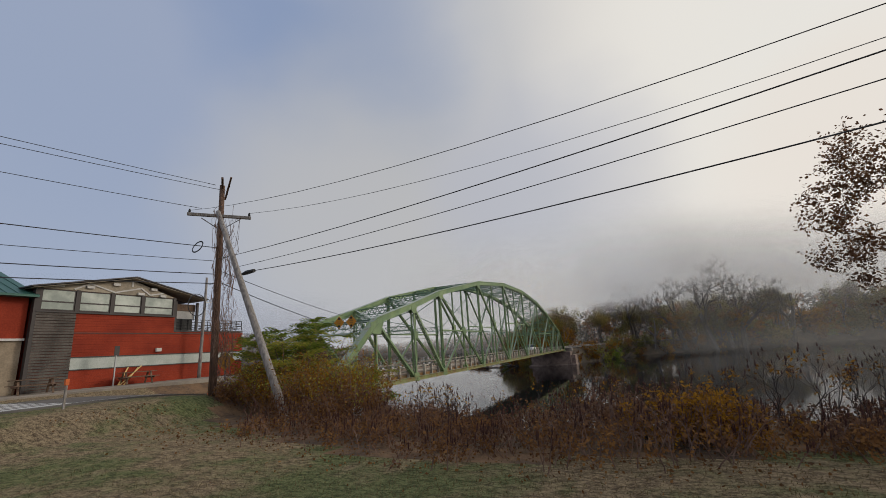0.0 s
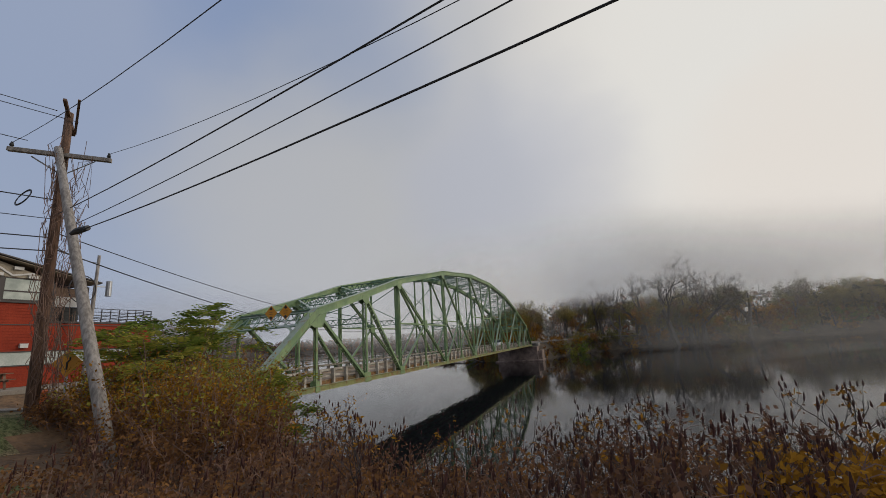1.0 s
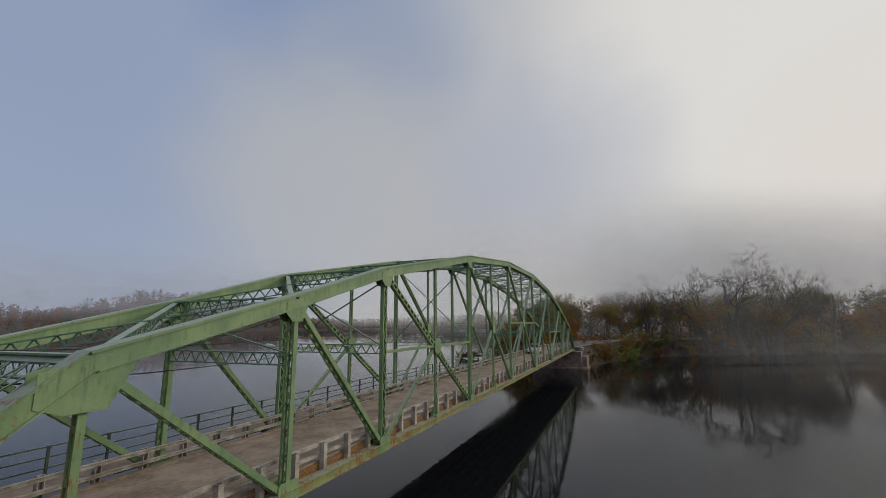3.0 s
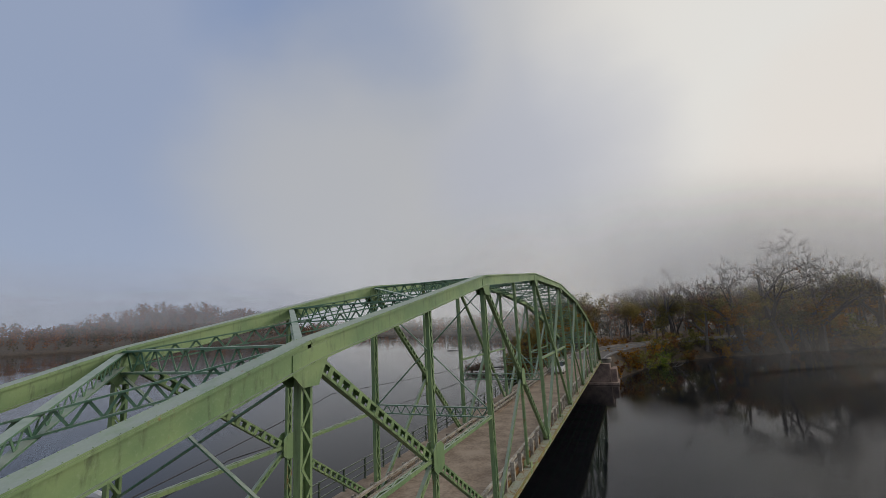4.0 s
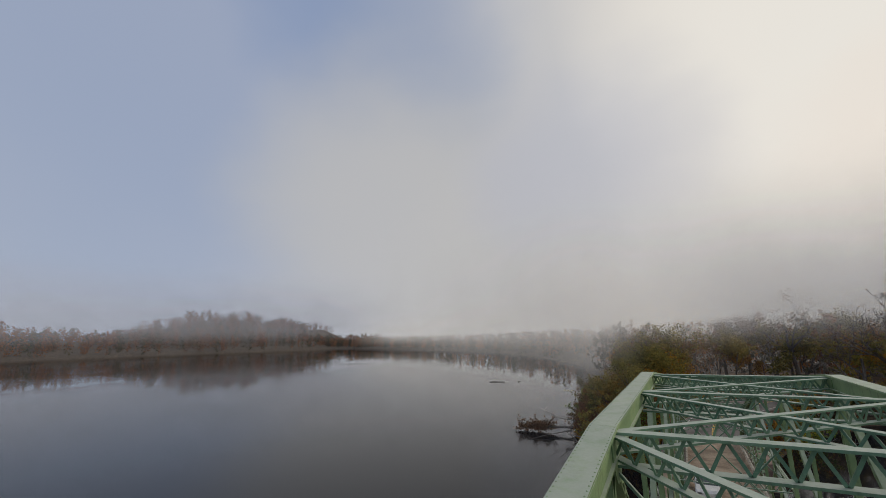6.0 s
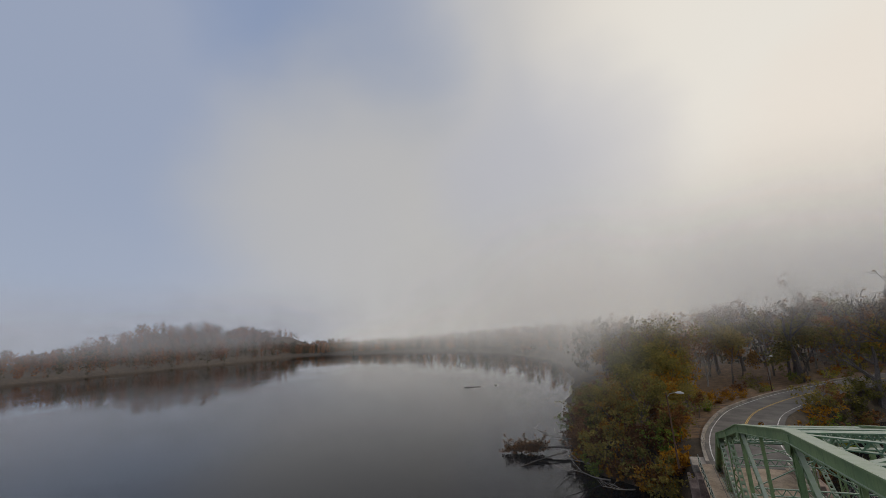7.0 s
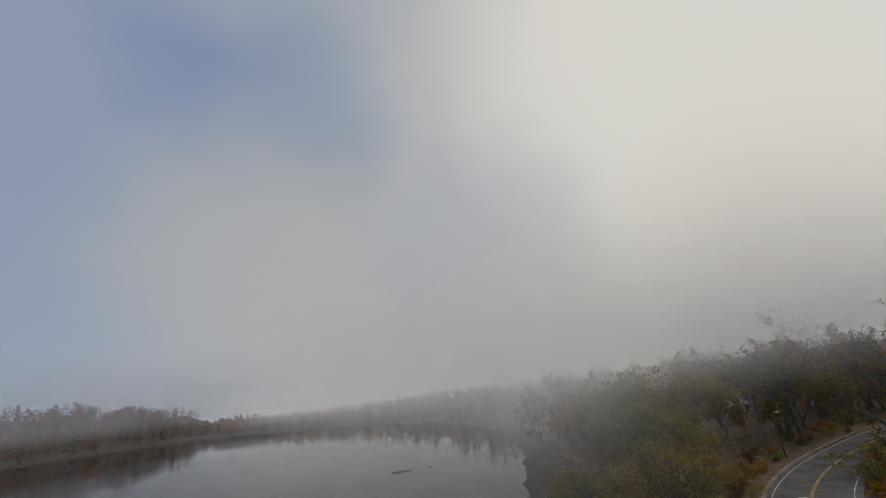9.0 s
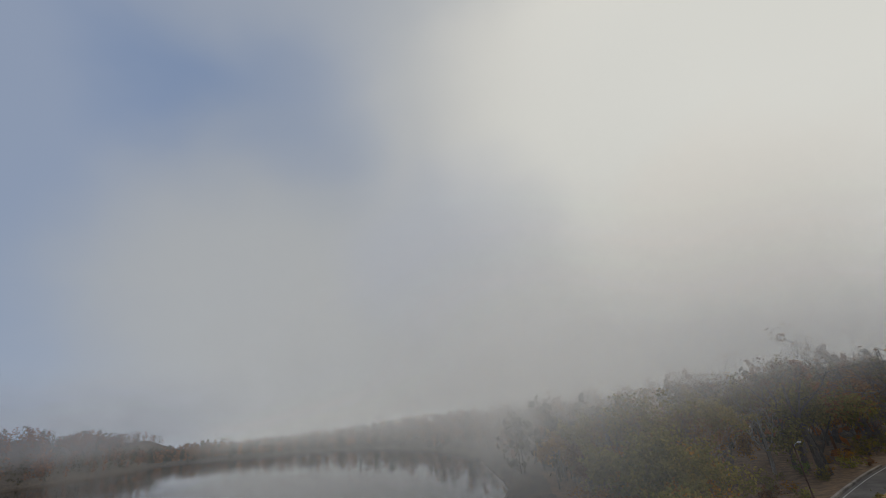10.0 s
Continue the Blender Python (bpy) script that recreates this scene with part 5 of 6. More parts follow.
KINDS = {
    "bare": [tree_kind(11, 15, "leaf_brown", 500, 0.17, "bark", 0.55, 0.0, 4, (4, 5), 0.026), tree_kind(12, 16, "leaf_brown", 250, 0.17, "bark", 0.62, 0.0, 5, (3, 4), 0.028), tree_kind(13, 13, "leaf_rust", 700, 0.18, "bark_pale", 0.5, 0.0, 4, (4, 5))],
    "olive": [tree_kind(21, 13, "leaf_olive", 2700, 0.30, "bark", 0.55, 0.0, 3, (4, 5)), tree_kind(22, 11, "leaf_olive", 2400, 0.29, "bark", 0.6, 0.05, 3, (4, 5)), tree_kind(23, 14, "leaf_olive", 2600, 0.31, "bark", 0.5, 0.0, 3, (4, 5))],
    "gold": [tree_kind(31, 10, "leaf_gold", 2200, 0.28, "bark", 0.55, 0.0, 3, (4, 5)), tree_kind(32, 8, "leaf_gold", 1900, 0.26, "bark", 0.6, 0.05, 3, (4, 5))],
    "rust": [tree_kind(41, 9, "leaf_rust", 2100, 0.27, "bark", 0.58, 0.0, 3, (4, 5)), tree_kind(42, 11, "leaf_rust", 2000, 0.27, "bark", 0.55, 0.0, 3, (4, 5))],
}
LABELS = {"bare": "bare grey broadleaf tree on the misty river bank", "olive": "olive green autumn tree on the river bank", "gold": "golden leaved young tree on the river bank", "rust": "russet leaved autumn tree on the river bank"}
rng = random.Random(77)


def scatter(count, xr, yr, mix, smin, smax, test):
    made, tries = [], 0
    xs = [(rng.uniform(*xr), rng.uniform(*yr)) for _ in range(count * 12)]
    arr = np.array(xs)
    fin, rd, nin = inland(far_poly, arr[:, 0], arr[:, 1]), road_distance(arr[:, 0], arr[:, 1]), inland(near_poly, arr[:, 0], arr[:, 1])
    zz = height(arr[:, 0], arr[:, 1])
    for i, (x, y) in enumerate(xs):
        if len(made) >= count:
            break
        if not test(x, y, fin[i], rd[i], nin[i]) or any((x - a) ** 2 + (y - b) ** 2 < 5.0 for a, b in made):
            continue
        k = rng.choices(list(mix), list(mix.values()))[0]
        plant(rng.choice(KINDS[k]), "bush" if k == "bush" else "tree", LABELS[k], x, y, rng.uniform(smin, smax), rng.uniform(0, 360), "bushes on the far bank" if k == "bush" else "trees on the far bank", float(zz[i]) - 0.1)
        made.append((x, y))


def bush_kind(seed, tall, mat, leaves, size):
    """A broad shrub that leafs from the ground up."""
    r_ = random.Random(seed)
    wood, crown = Geo(), Geo()
    for k in range(9):
        d_ = Vector((r_.gauss(0, 0.55), r_.gauss(0, 0.55), 1)).normalized()
        pts = [Vector((0, 0, -0.5))]
        for j in range(4):
            d_ = (d_ + Vector((r_.gauss(0, 0.2), r_.gauss(0, 0.2), 0.02))).normalized()
            pts.append(pts[-1] + d_ * tall * r_.uniform(0.2, 0.3))
        wood.tube(pts, [0.06, 0.05, 0.035, 0.02, 0.01], 3)
        for m_ in range(5):
            q = pts[r_.randint(1, 4)]
            e = q + Vector((r_.gauss(0, 0.6), r_.gauss(0, 0.6), r_.uniform(0, 0.6))) * tall * 0.3
            wood.tube([q, q.lerp(e, 0.5) + Vector((0, 0, 0.08)), e], [0.025, 0.018, 0.006], 3)
            for n in range(leaves // 45):
                crown.leaf(q.lerp(e, r_.uniform(0.1, 1.1)) + Vector((r_.gauss(0, 1), r_.gauss(0, 1), r_.gauss(0, 0.8))) * tall * 0.055, size, r_)
    return wood.mesh("trunk", "bark"), crown.mesh("crown", mat)


KINDS["bush"] = [bush_kind(71, 5.0, "leaf_olive", 1000, 0.26), bush_kind(72, 4.2, "leaf_gold", 900, 0.24), bush_kind(73, 4.6, "leaf_green", 900, 0.24), bush_kind(74, 5.6, "leaf_olive", 1000, 0.27), bush_kind(75, 4.4, "leaf_rust", 900, 0.24)]
LABELS["bush"] = "shaggy autumn bush leaning over the river bank"

# wooded point beside the far abutment, the shore right of it, and the slope behind the road
scatter(18, (-24, -12), (105, 138), {"gold": 1, "rust": 6, "olive": 2, "bare": 1}, 0.36, 0.58, lambda x, y, f, r, n: 1.0 < f < 8 and r > 5.5)
scatter(34, (-25, -6), (104, 150), {"bush": 1}, 0.6, 1.0, lambda x, y, f, r, n: 0.3 < f < 9 and r > 5.0)
scatter(15, (-15, -6), (108, 142), {"gold": 4, "rust": 3, "olive": 5, "bare": 2}, 0.60, 0.85, lambda x, y, f, r, n: f > 7 and r > 8.5)
scatter(10, (-8, 2), (112, 140), {"gold": 2, "rust": 2, "olive": 1}, 0.35, 0.5, lambda x, y, f, r, n: f > 4 and 5.8 < r < 9)
scatter(30, (-34, -2), (138, 205), {"gold": 2, "rust": 2, "olive": 5, "bare": 4}, 0.85, 1.25, lambda x, y, f, r, n: f > 11 and r > 10)
scatter(34, (-6, 64), (140, 212), {"gold": 2, "rust": 1, "olive": 5, "bare": 5}, 0.95, 1.35, lambda x, y, f, r, n: f > 5 and 8.5 < r < 34 and y > 138 + x * 0.9)
scatter(24, (-8, 50), (118, 196), {"bush": 1}, 0.30, 0.6, lambda x, y, f, r, n: f > 4 and 5.6 < r < 13 and y > 130 + x * 0.95)
# the bank right of the bridge: open rows of trees with the road showing between them
scatter(34, (7, 62), (106, 190), {"gold": 3, "rust": 1, "olive": 9, "bare": 5}, 0.9, 1.3, lambda x, y, f, r, n: 1.0 < f < 17 and r > 6.0 and x > 11 + (y - 106) * 0.5)
scatter(66, (5, 120), (104, 205), {"bush": 1}, 0.6, 1.2, lambda x, y, f, r, n: 0.1 < f < 4.5 and r > 5.2)
scatter(20, (14, 150), (140, 290), {"gold": 2, "rust": 1, "olive": 4, "bare": 5}, 1.2, 1.6, lambda x, y, f, r, n: f > 12 and r > 9 and y < 160 + x)
scatter(38, (30, 160), (148, 240), {"gold": 2, "olive": 8, "bare": 5}, 1.0, 1.35, lambda x, y, f, r, n: 1.5 < f < 16 and r > 5.5)
scatter(12, (60, 260), (155, 320), {"gold": 2, "rust": 1, "olive": 5, "bare": 4}, 1.2, 1.7, lambda x, y, f, r, n: 10 < f < 34 and r > 7)
scatter(26, (20, 130), (116, 215), {"bush": 1}, 1.1, 1.8, lambda x, y, f, r, n: 2.5 < f < 14 and r > 5.6)
scatter(26, (5.5, 26), (104, 146), {"bush": 1}, 0.28, 0.42, lambda x, y, f, r, n: 1.0 < f < 9 and 6.2 < r < 13)
# the great bare crowns standing over the right-hand shore
THIN[0] = 0.022
GREAT = tree_kind(14, 16, "leaf_brown", 120, 0.2, "bark", 0.60, 0.0, 5, (3, 4), 0.036)
for x, y, s_ in ((48, 160.0, 2.1), (38, 156, 1.7), (58, 165, 1.8), (28, 151, 1.0), (54, 164, 1.5), (76, 179, 1.7)):
    plant(GREAT, "tree", "tall spreading bare tree above the misty bank", x, y, s_, x * 7, "great bare trees")


THIN[0] = 0.006
# far woods along the opposite lake shore and high slopes
def far_woods(name, label, n, box_, test, mat, seed, smin, smax, per):
    r_ = random.Random(seed)
    g = Geo()
    pts = np.array([(r_.uniform(*box_[0]), r_.uniform(*box_[1])) for _ in range(n)])
    zz = height(pts[:, 0], pts[:, 1])
    nin, fin, rd = inland(near_poly, pts[:, 0], pts[:, 1]), inland(far_poly, pts[:, 0], pts[:, 1]), road_distance(pts[:, 0], pts[:, 1])
    for i, (x, y) in enumerate(pts):
        if not test(nin[i], fin[i], rd[i]):
            continue
        h = r_.uniform(smin, smax)
        w_ = h * r_.uniform(0.28, 0.42)
        g.tube([Vector((x, y, zz[i] - 1)), Vector((x + r_.uniform(-.5, .5), y, zz[i] + h * 0.5)), Vector((x, y, zz[i] + h * 0.9))], [0.25, 0.18, 0.04], 4)
        for k in range(per):
            t = r_.uniform(0.03, 1.0)
            rr = w_ * math.sin(min(1, t * 1.05) * math.pi * 0.86 + 0.25) * math.sqrt(r_.random())
            a = r_.uniform(0, 6.28)
            g.leaf(Vector((x + rr * math.cos(a), y + rr * math.sin(a), zz[i] + h * t)), h * 0.085, r_)
    tagged(new(name, g.mesh(name, mat)), label, "woods", kind="stuff")


far_woods("far_woods", "hazy brown woods along the opposite lake shore", 2700, ((-1250, -560), (-160, 1000)), lambda n, f, r: 0.5 < n < 340, "leaf_dun", 3, 10, 26, 50)
far_woods("far_woods", "hazy olive woods along the opposite lake shore", 1300, ((-1250, -560), (-160, 1000)), lambda n, f, r: 0.5 < n < 340, "leaf_sunless", 4, 10, 28, 50)
far_woods("far_woods", "misty woods climbing the slope behind the road", 4000, ((-760, 330), (185, 800)), lambda n, f, r: 3 < f < 80 and r > 14, "leaf_dun", 5, 9, 19, 50)
far_woods("far_woods", "misty olive woods on the slope behind the road", 4400, ((-760, 330), (185, 800)), lambda n, f, r: 0.5 < f < 80 and r > 12, "leaf_sunless", 6, 8, 18, 50)

# oak with dry brown leaves at the lawn's edge
oak_wood, oak_crown = tree_kind(61, 12.0, "leaf_oak", 60000, 0.072, "bark", 0.66, 0.02, 5, (4, 5), 0.022)
oak = thing("oak_tree", "oak holding dry russet brown leaves at the lawn edge", "tree")
share("trunk", oak_wood, oak)
share("crown", oak_crown, oak)
oak.matrix_basis = pose(30.9, -8.5, ground_z(30.9, -8.5) - 1.2, 0, 0, 100) @ Matrix.Scale(0.82, 4)


# staghorn sumac: crooked dark stems that end in upright seed cones
def staghorn(seed):
    r_ = random.Random(seed)
    wood, cones, leaf = Geo(), Geo(), Geo()

    def limb(p, d_, ln, rad, lev):
        pts = [p]
        for i in range(4):
            d_ = (d_ + Vector((r_.gauss(0, 0.22), r_.gauss(0, 0.22), 0.10))).normalized()
            pts.append(pts[-1] + d_ * ln / 4)
        wood.tube(pts, [rad * (1 - 0.13 * i) for i in range(5)], 5 if lev < 2 else 4)
        if lev >= 3 or (lev == 2 and r_.random() < 0.3):
            q = pts[-1]
            if r_.random() < 0.7:
                cones.tube([q, q + Vector((0.01, 0, 0.04)), q + Vector((0.015, 0, 0.10)), q + Vector((0.02, 0, 0.19))], [0.012, 0.034, 0.030, 0.005], 6)
            for k in range(3 if r_.random() < 0.5 else 0):
                leaf.leaf(q + Vector((r_.gauss(0, 0.1), r_.gauss(0, 0.1), r_.uniform(-0.25, 0))), 0.09, r_, 2.2)
            return
        for k in range(r_.randint(2, 3)):
            a = r_.uniform(0, 6.28)
            nd = (d_ * 0.75 + Vector((math.cos(a), math.sin(a), 0.25)) * 0.62).normalized()
            limb(pts[-1 - (k % 2)], nd, ln * r_.uniform(0.55, 0.8), rad * 0.58, lev + 1)

    for k in range(2):
        limb(Vector((r_.gauss(0, 0.25), r_.gauss(0, 0.25), -0.3)), Vector((r_.gauss(0, 0.3), r_.gauss(0, 0.3), 1)), 1.7, 0.042, 0)
    k = 4.0 / max(v.z for v in wood.v)
    for g in (wood, cones, leaf):
        g.v = [v * k for v in g.v]
    return wood.mesh("wood", "bark_dark"), cones.mesh("seed_cone", "cone"), leaf.mesh("last_foliage", "leaf_gold")


M["bark_dark"] = material("dark_stem_bark", bark_shader, a=(0.030, 0.024, 0.022), b=(0.085, 0.066, 0.058))
M["cone"] = material("dark_seed_cones", mottled, a=(0.035, 0.013, 0.010), b=(0.085, 0.030, 0.020), scale=6, fine=60, rough=0.95)
STAG = [staghorn(s_) for s_ in (201, 202, 203, 204)]
r_ = random.Random(33)
for i in range(46):
    x = 15.5 + i * 0.56 + r_.uniform(-0.4, 0.4)
    y = -11.2 + r_.uniform(-1.0, 2.0) + 0.32 * max(0, x - 26) - (0.9 if 17 < x < 23 else 0)
    z = ground_z(x, y)
    want = (0.9 if 16 < x < 22.5 else 1.75 + 0.05 * (x - 22)) + r_.uniform(-0.5, 0.3) - z
    st = thing("staghorn_sumac", "leafless sumac with dark seed cones on the bank", "shrub", group="bare sumac on the near bank")
    for nm, me in zip(("trunk", "seed_cone", "last_foliage"), STAG[i % 4]):
        tagged(share(nm, me, st), kind="stuff" if nm == "seed_cone" else "")
    st.matrix_basis = pose(x, y, z, 0, 0, r_.uniform(0, 360)) @ Matrix.Scale(max(0.3, min(1.6, want / 4.0)), 4)


# ---- brush along the near bank ----
def thicket(name, label, spots, leaf_mat, seed, tall, stems, leaves, leaf_size, twig_mat="twig", heads=False):
    """One tangled mass: arching stems with side twigs, and leaves hanging on them."""
    r_ = random.Random(seed)
    wood, leaf, seedhead = Geo(), Geo(), Geo()
    arr = np.array([(x + r_.gauss(0, rad * 0.5), y + r_.gauss(0, rad * 0.5)) for x, y, rad in spots for _ in range(stems)])
    zz = height(arr[:, 0], arr[:, 1])
    for (x, y), z in zip(arr, zz):
        if z < WATER - 0.2:
            continue
        h = r_.uniform(0.55, 1.0) * (tall if not callable(tall) else tall(x, y, z))
        d_ = Vector((r_.gauss(0, 0.35), r_.gauss(0, 0.35), 1)).normalized()
        p, pts = Vector((x, y, z - 0.05)), []
        for k in range(5):
            pts.append(p.copy())
            d_ = (d_ + Vector((r_.gauss(0, 0.16), r_.gauss(0, 0.16), -0.03 * k))).normalized()
            p = p + d_ * h / 4
        wood.tube(pts, [0.013, 0.011, 0.009, 0.006, 0.003], 3)
        ends = [pts[4], pts[3]]
        for k in range(4):
            q = pts[r_.randint(1, 3)].lerp(pts[4], r_.random() * 0.5)
            e = q + Vector((r_.gauss(0, 0.3), r_.gauss(0, 0.3), r_.uniform(0.05, 0.5))) * h * 0.33
            wood.tube([q, q.lerp(e, 0.5) + Vector((0, 0, 0.04)), e], [0.006, 0.005, 0.003], 3)
            ends.append(e)
        for k in range(leaves):
            q = r_.choice(ends).lerp(r_.choice(pts), r_.random() * 0.6)
            leaf.leaf(q + Vector((r_.gauss(0, 0.09), r_.gauss(0, 0.09), r_.gauss(0, 0.09))), leaf_size, r_, 1.7)
        if heads and r_.random() < 0.55:
            for q in ends[:3]:
                seedhead.tube([q, q + Vector((0.01, 0, 0.06)), q + Vector((0.015, 0, 0.14))], [0.008, 0.017, 0.004], 5)
    ob = thing(name, label, "brush", kind="stuff")
    for nm, g, mt in (("stems", wood, twig_mat), ("leaves", leaf, leaf_mat), ("seed_heads", seedhead, "cone")):
        if g.f:
            tagged(share(nm, g.mesh(nm, mt), ob), kind="stuff")


def low_near_path(x, y, z):
    """The brush is lower where the bank dips, so that its tops stay near lawn height."""
    top_ = 1.40 + 0.30 * math.sin(x * 0.9) + 0.3 * math.sin(x * 0.37 + 1)
    if x > 23.5:
        top_ -= 0.25
    if x < 13.5:
        top_ += 0.5
    elif x < 19:
        top_ -= 0.55
    return max(0.7, min(3.4, top_ - z))


edge = [(x, -12.6 - 1.3 * math.exp(-((x - 20) / 5) ** 2) + (0.32 * max(0, x - 26))) for x in np.arange(12.5, 60, 1.5)]
spots = [(x, y + o, 1.5) for x, y in edge for o in ((0.0, 1.8, 3.6) if x < 23.5 else (0.2, 2.4))]
thicket("brush", "tangled brown autumn brush with dry seed heads on the bank", spots, "leaf_brown", 101, low_near_path, 26, 24, 0.042, heads=True)
thicket("brush", "russet leaved brush on the river bank", spots[::2], "leaf_rust", 102, lambda x, y, z: 0.7 * low_near_path(x, y, z), 24, 40, 0.046)
thicket("brush", "orange and gold leaved brush on the river bank", [(22.7, -12.9, 0.6), (23.3, -12.6, 0.6), (27.2, -10.6, 0.5), (12.0, -9.3, 1.3)], "leaf_gold", 103, low_near_path, 36, 44, 0.05)
cor = [(7.0, -8.6, 1.0), (8.4, -8.0, 1.2), (9.6, -8.6, 1.2), (11.2, -9.0, 1.2), (12.8, -9.8, 1.2), (7.4, -6.4, 1.2), (9.0, -6.4, 1.2), (6.9, -4.6, 0.8), (10.8, -7.2, 1.2)]
thicket("brush", "golden brown brush crowding the pole and the abutment", cor, "leaf_gold", 104, lambda x, y, z: max(0.6, 2.6 - z + 0.4 * math.sin(x * 2)), 60, 52, 0.046)
thicket("brush", "yellow green leaved brush by the abutment", cor[::2] + [(8.0, -7.0, 1.0), (9.8, -8.0, 1.0)], "leaf_green", 110, lambda x, y, z: max(0.6, 2.7 - z + 0.5 * math.sin(x * 3)), 26, 34, 0.055)
thicket("brush", "dry russet undergrowth beneath the poles", cor + [(13.5, -11.2, 1.2), (10.2, -10.4, 1.0), (6.6, -9.6, 0.5)], "leaf_rust", 105, lambda x, y, z: max(0.5, 1.8 - z), 60, 26, 0.055)
far_edge = [(x, y, 1.6) for x, y in [(-9.5, 107), (-12, 109), (-15, 111), (-17, 113), (-20, 118), (-21, 123), (-22, 129), (-23, 135), (-24, 142), (-11, 113), (-14, 117), (-8.5, 112), (7.5, 109), (9, 114), (11, 120), (14, 127), (19, 136), (24, 143), (31, 149), (40, 156), (50, 161), (60, 166), (72, 173), (86, 182)]]
thicket("bank_brush", "russet brush overhanging the far river bank", far_edge, "leaf_rust", 106, 3.4, 40, 24, 0.26)
thicket("bank_brush", "golden brush overhanging the far river bank", far_edge[::2] + [(-6.8, 108, 1), (-6.5, 113, 1)], "leaf_gold", 107, 2.8, 32, 24, 0.24)


# sumac with long green leaf fronds by the near abutment
def sumac(x, y, tall, seed):
    r_ = random.Random(seed)
    t = thing("sumac_shrub", "sumac with drooping green and yellowing fronds by the abutment", "shrub", group="sumac by the abutment")
    wood, leaf = Geo(), Geo()
    for k in range(9):
        d_ = Vector((r_.gauss(0, 0.45), r_.gauss(0, 0.45), 1)).normalized()
        pts = [Vector((0, 0, -0.3))]
        for j in range(4):
            d_ = (d_ + Vector((r_.gauss(0, 0.16), r_.gauss(0, 0.16), 0.05))).normalized()
            pts.append(pts[-1] + d_ * tall * r_.uniform(0.2, 0.3))
        wood.tube(pts, [0.035, 0.03, 0.024, 0.018, 0.01], 5)
        for q in pts[2:]:
            for f_ in range(7):
                a = r_.uniform(0, 6.28)
                w2 = Vector((math.cos(a), math.sin(a), r_.uniform(0.25, 0.95))).normalized() * 1.1
                stem = [q + w2 * 0.18 * i - Vector((0, 0, 0.018 * i * i)) for i in range(6)]
                wood.tube(stem, [0.006, 0.006, 0.005, 0.005, 0.004, 0.003], 3)
                sd = Vector((-w2.y, w2.x, 0)).normalized()
                for i in range(1, 6):
                    for s in (-1, 1):
                        for h in (0, 0.5):
                            c = stem[i] - (w2 * 0.18 * h)
                            tip = c + sd * s * r_.uniform(0.13, 0.2) + w2 * 0.05 - Vector((0, 0, 0.06))
                            n = len(leaf.v)
                            m_ = c.lerp(tip, 0.45)
                            leaf.v += [c, m_ + w2 * 0.036, tip, m_ - w2 * 0.036]
                            leaf.f.append((n, n + 1, n + 2, n + 3))
    share("stalk", wood.mesh("stalk", "twig"), t)
    share("foliage", leaf.mesh("foliage", "leaf_green"), t)
    t.matrix_basis = pose(x, y, ground_z(x, y))


for x, y, h, sd in ((7.2, -5.8, 3.9, 1), (8.6, -5.0, 3.2, 2), (6.4, -6.8, 3.4, 3), (9.6, -5.6, 2.7, 4), (7.8, -4.0, 3.0, 5), (8.8, -6.6, 3.4, 6), (10.2, -6.8, 3.0, 7), (7.4, -7.2, 3.3, 8)):
    sumac(x, y, h, sd)

# drifted timber on the water and a dead snag at the point
for x, y, ln, a, nm in ((-70, 203, 6.5, 20, "floating log on the river"), (-62, 207, 1.2, 60, "floating stump on the river")):
    lg = thing("driftwood", "pale " + nm, "log", (x, y, WATER))
    g = Geo()
    d_ = Vector((math.cos(radians(a)), math.sin(radians(a)), 0.03))
    g.tube([d_ * ln * (t - 0.5) + Vector((0, 0, 0.1 + 0.08 * math.sin(t * 7))) for t in (0, 0.2, 0.4, 0.6, 0.8, 1)], [0.25, 0.27, 0.22, 0.18, 0.12, 0.05], 7)
    if ln > 3:
        g.tube([Vector((-1, 0, 0.1)), Vector((-1.3, 0.4, 0.7)), Vector((-1.8, 0.5, 1.0))], [0.1, 0.07, 0.02], 5)
    share("trunk", g.mesh("trunk", "bark_pale"), lg)
snag = thing("fallen_tree", "fallen tree with russet crown lying in the water", "fallen tree")
g, lv, r_ = Geo(), Geo(), random.Random(9)
root, tip = Vector((-20.5, 121.5, -3.2)), Vector((-31.0, 121.0, -3.9))
g.tube([root.lerp(tip, t) + Vector((0, 0, 0.35 * math.sin(t * 3))) for t in (0, 0.25, 0.5, 0.75, 1)], [0.26, 0.22, 0.18, 0.12, 0.06], 6)
g.tube([Vector((-22, 120, -3.4)), Vector((-26, 116.5, -3.9)), Vector((-28, 114.0, -4.2))], [0.14, 0.1, 0.03], 5)
for k in range(120):
    c = root.lerp(tip, r_.uniform(0.55, 1.0))
    e = c + Vector((r_.gauss(0, 1.3), r_.gauss(0, 1.1), abs(r_.gauss(0.4, 0.8))))
    g.tube([c, c.lerp(e, 0.5) + Vector((0, 0, 0.2)), e], [0.04, 0.025, 0.008], 3)
    for j in range(20):
        lv.leaf(c.lerp(e, r_.uniform(0.4, 1.05)) + Vector((r_.gauss(0, 0.2), r_.gauss(0, 0.2), r_.gauss(0, 0.15))), 0.22, r_)
share("trunk", g.mesh("trunk", "bark"), snag)
share("crown", lv.mesh("crown", "leaf_rust"), snag)

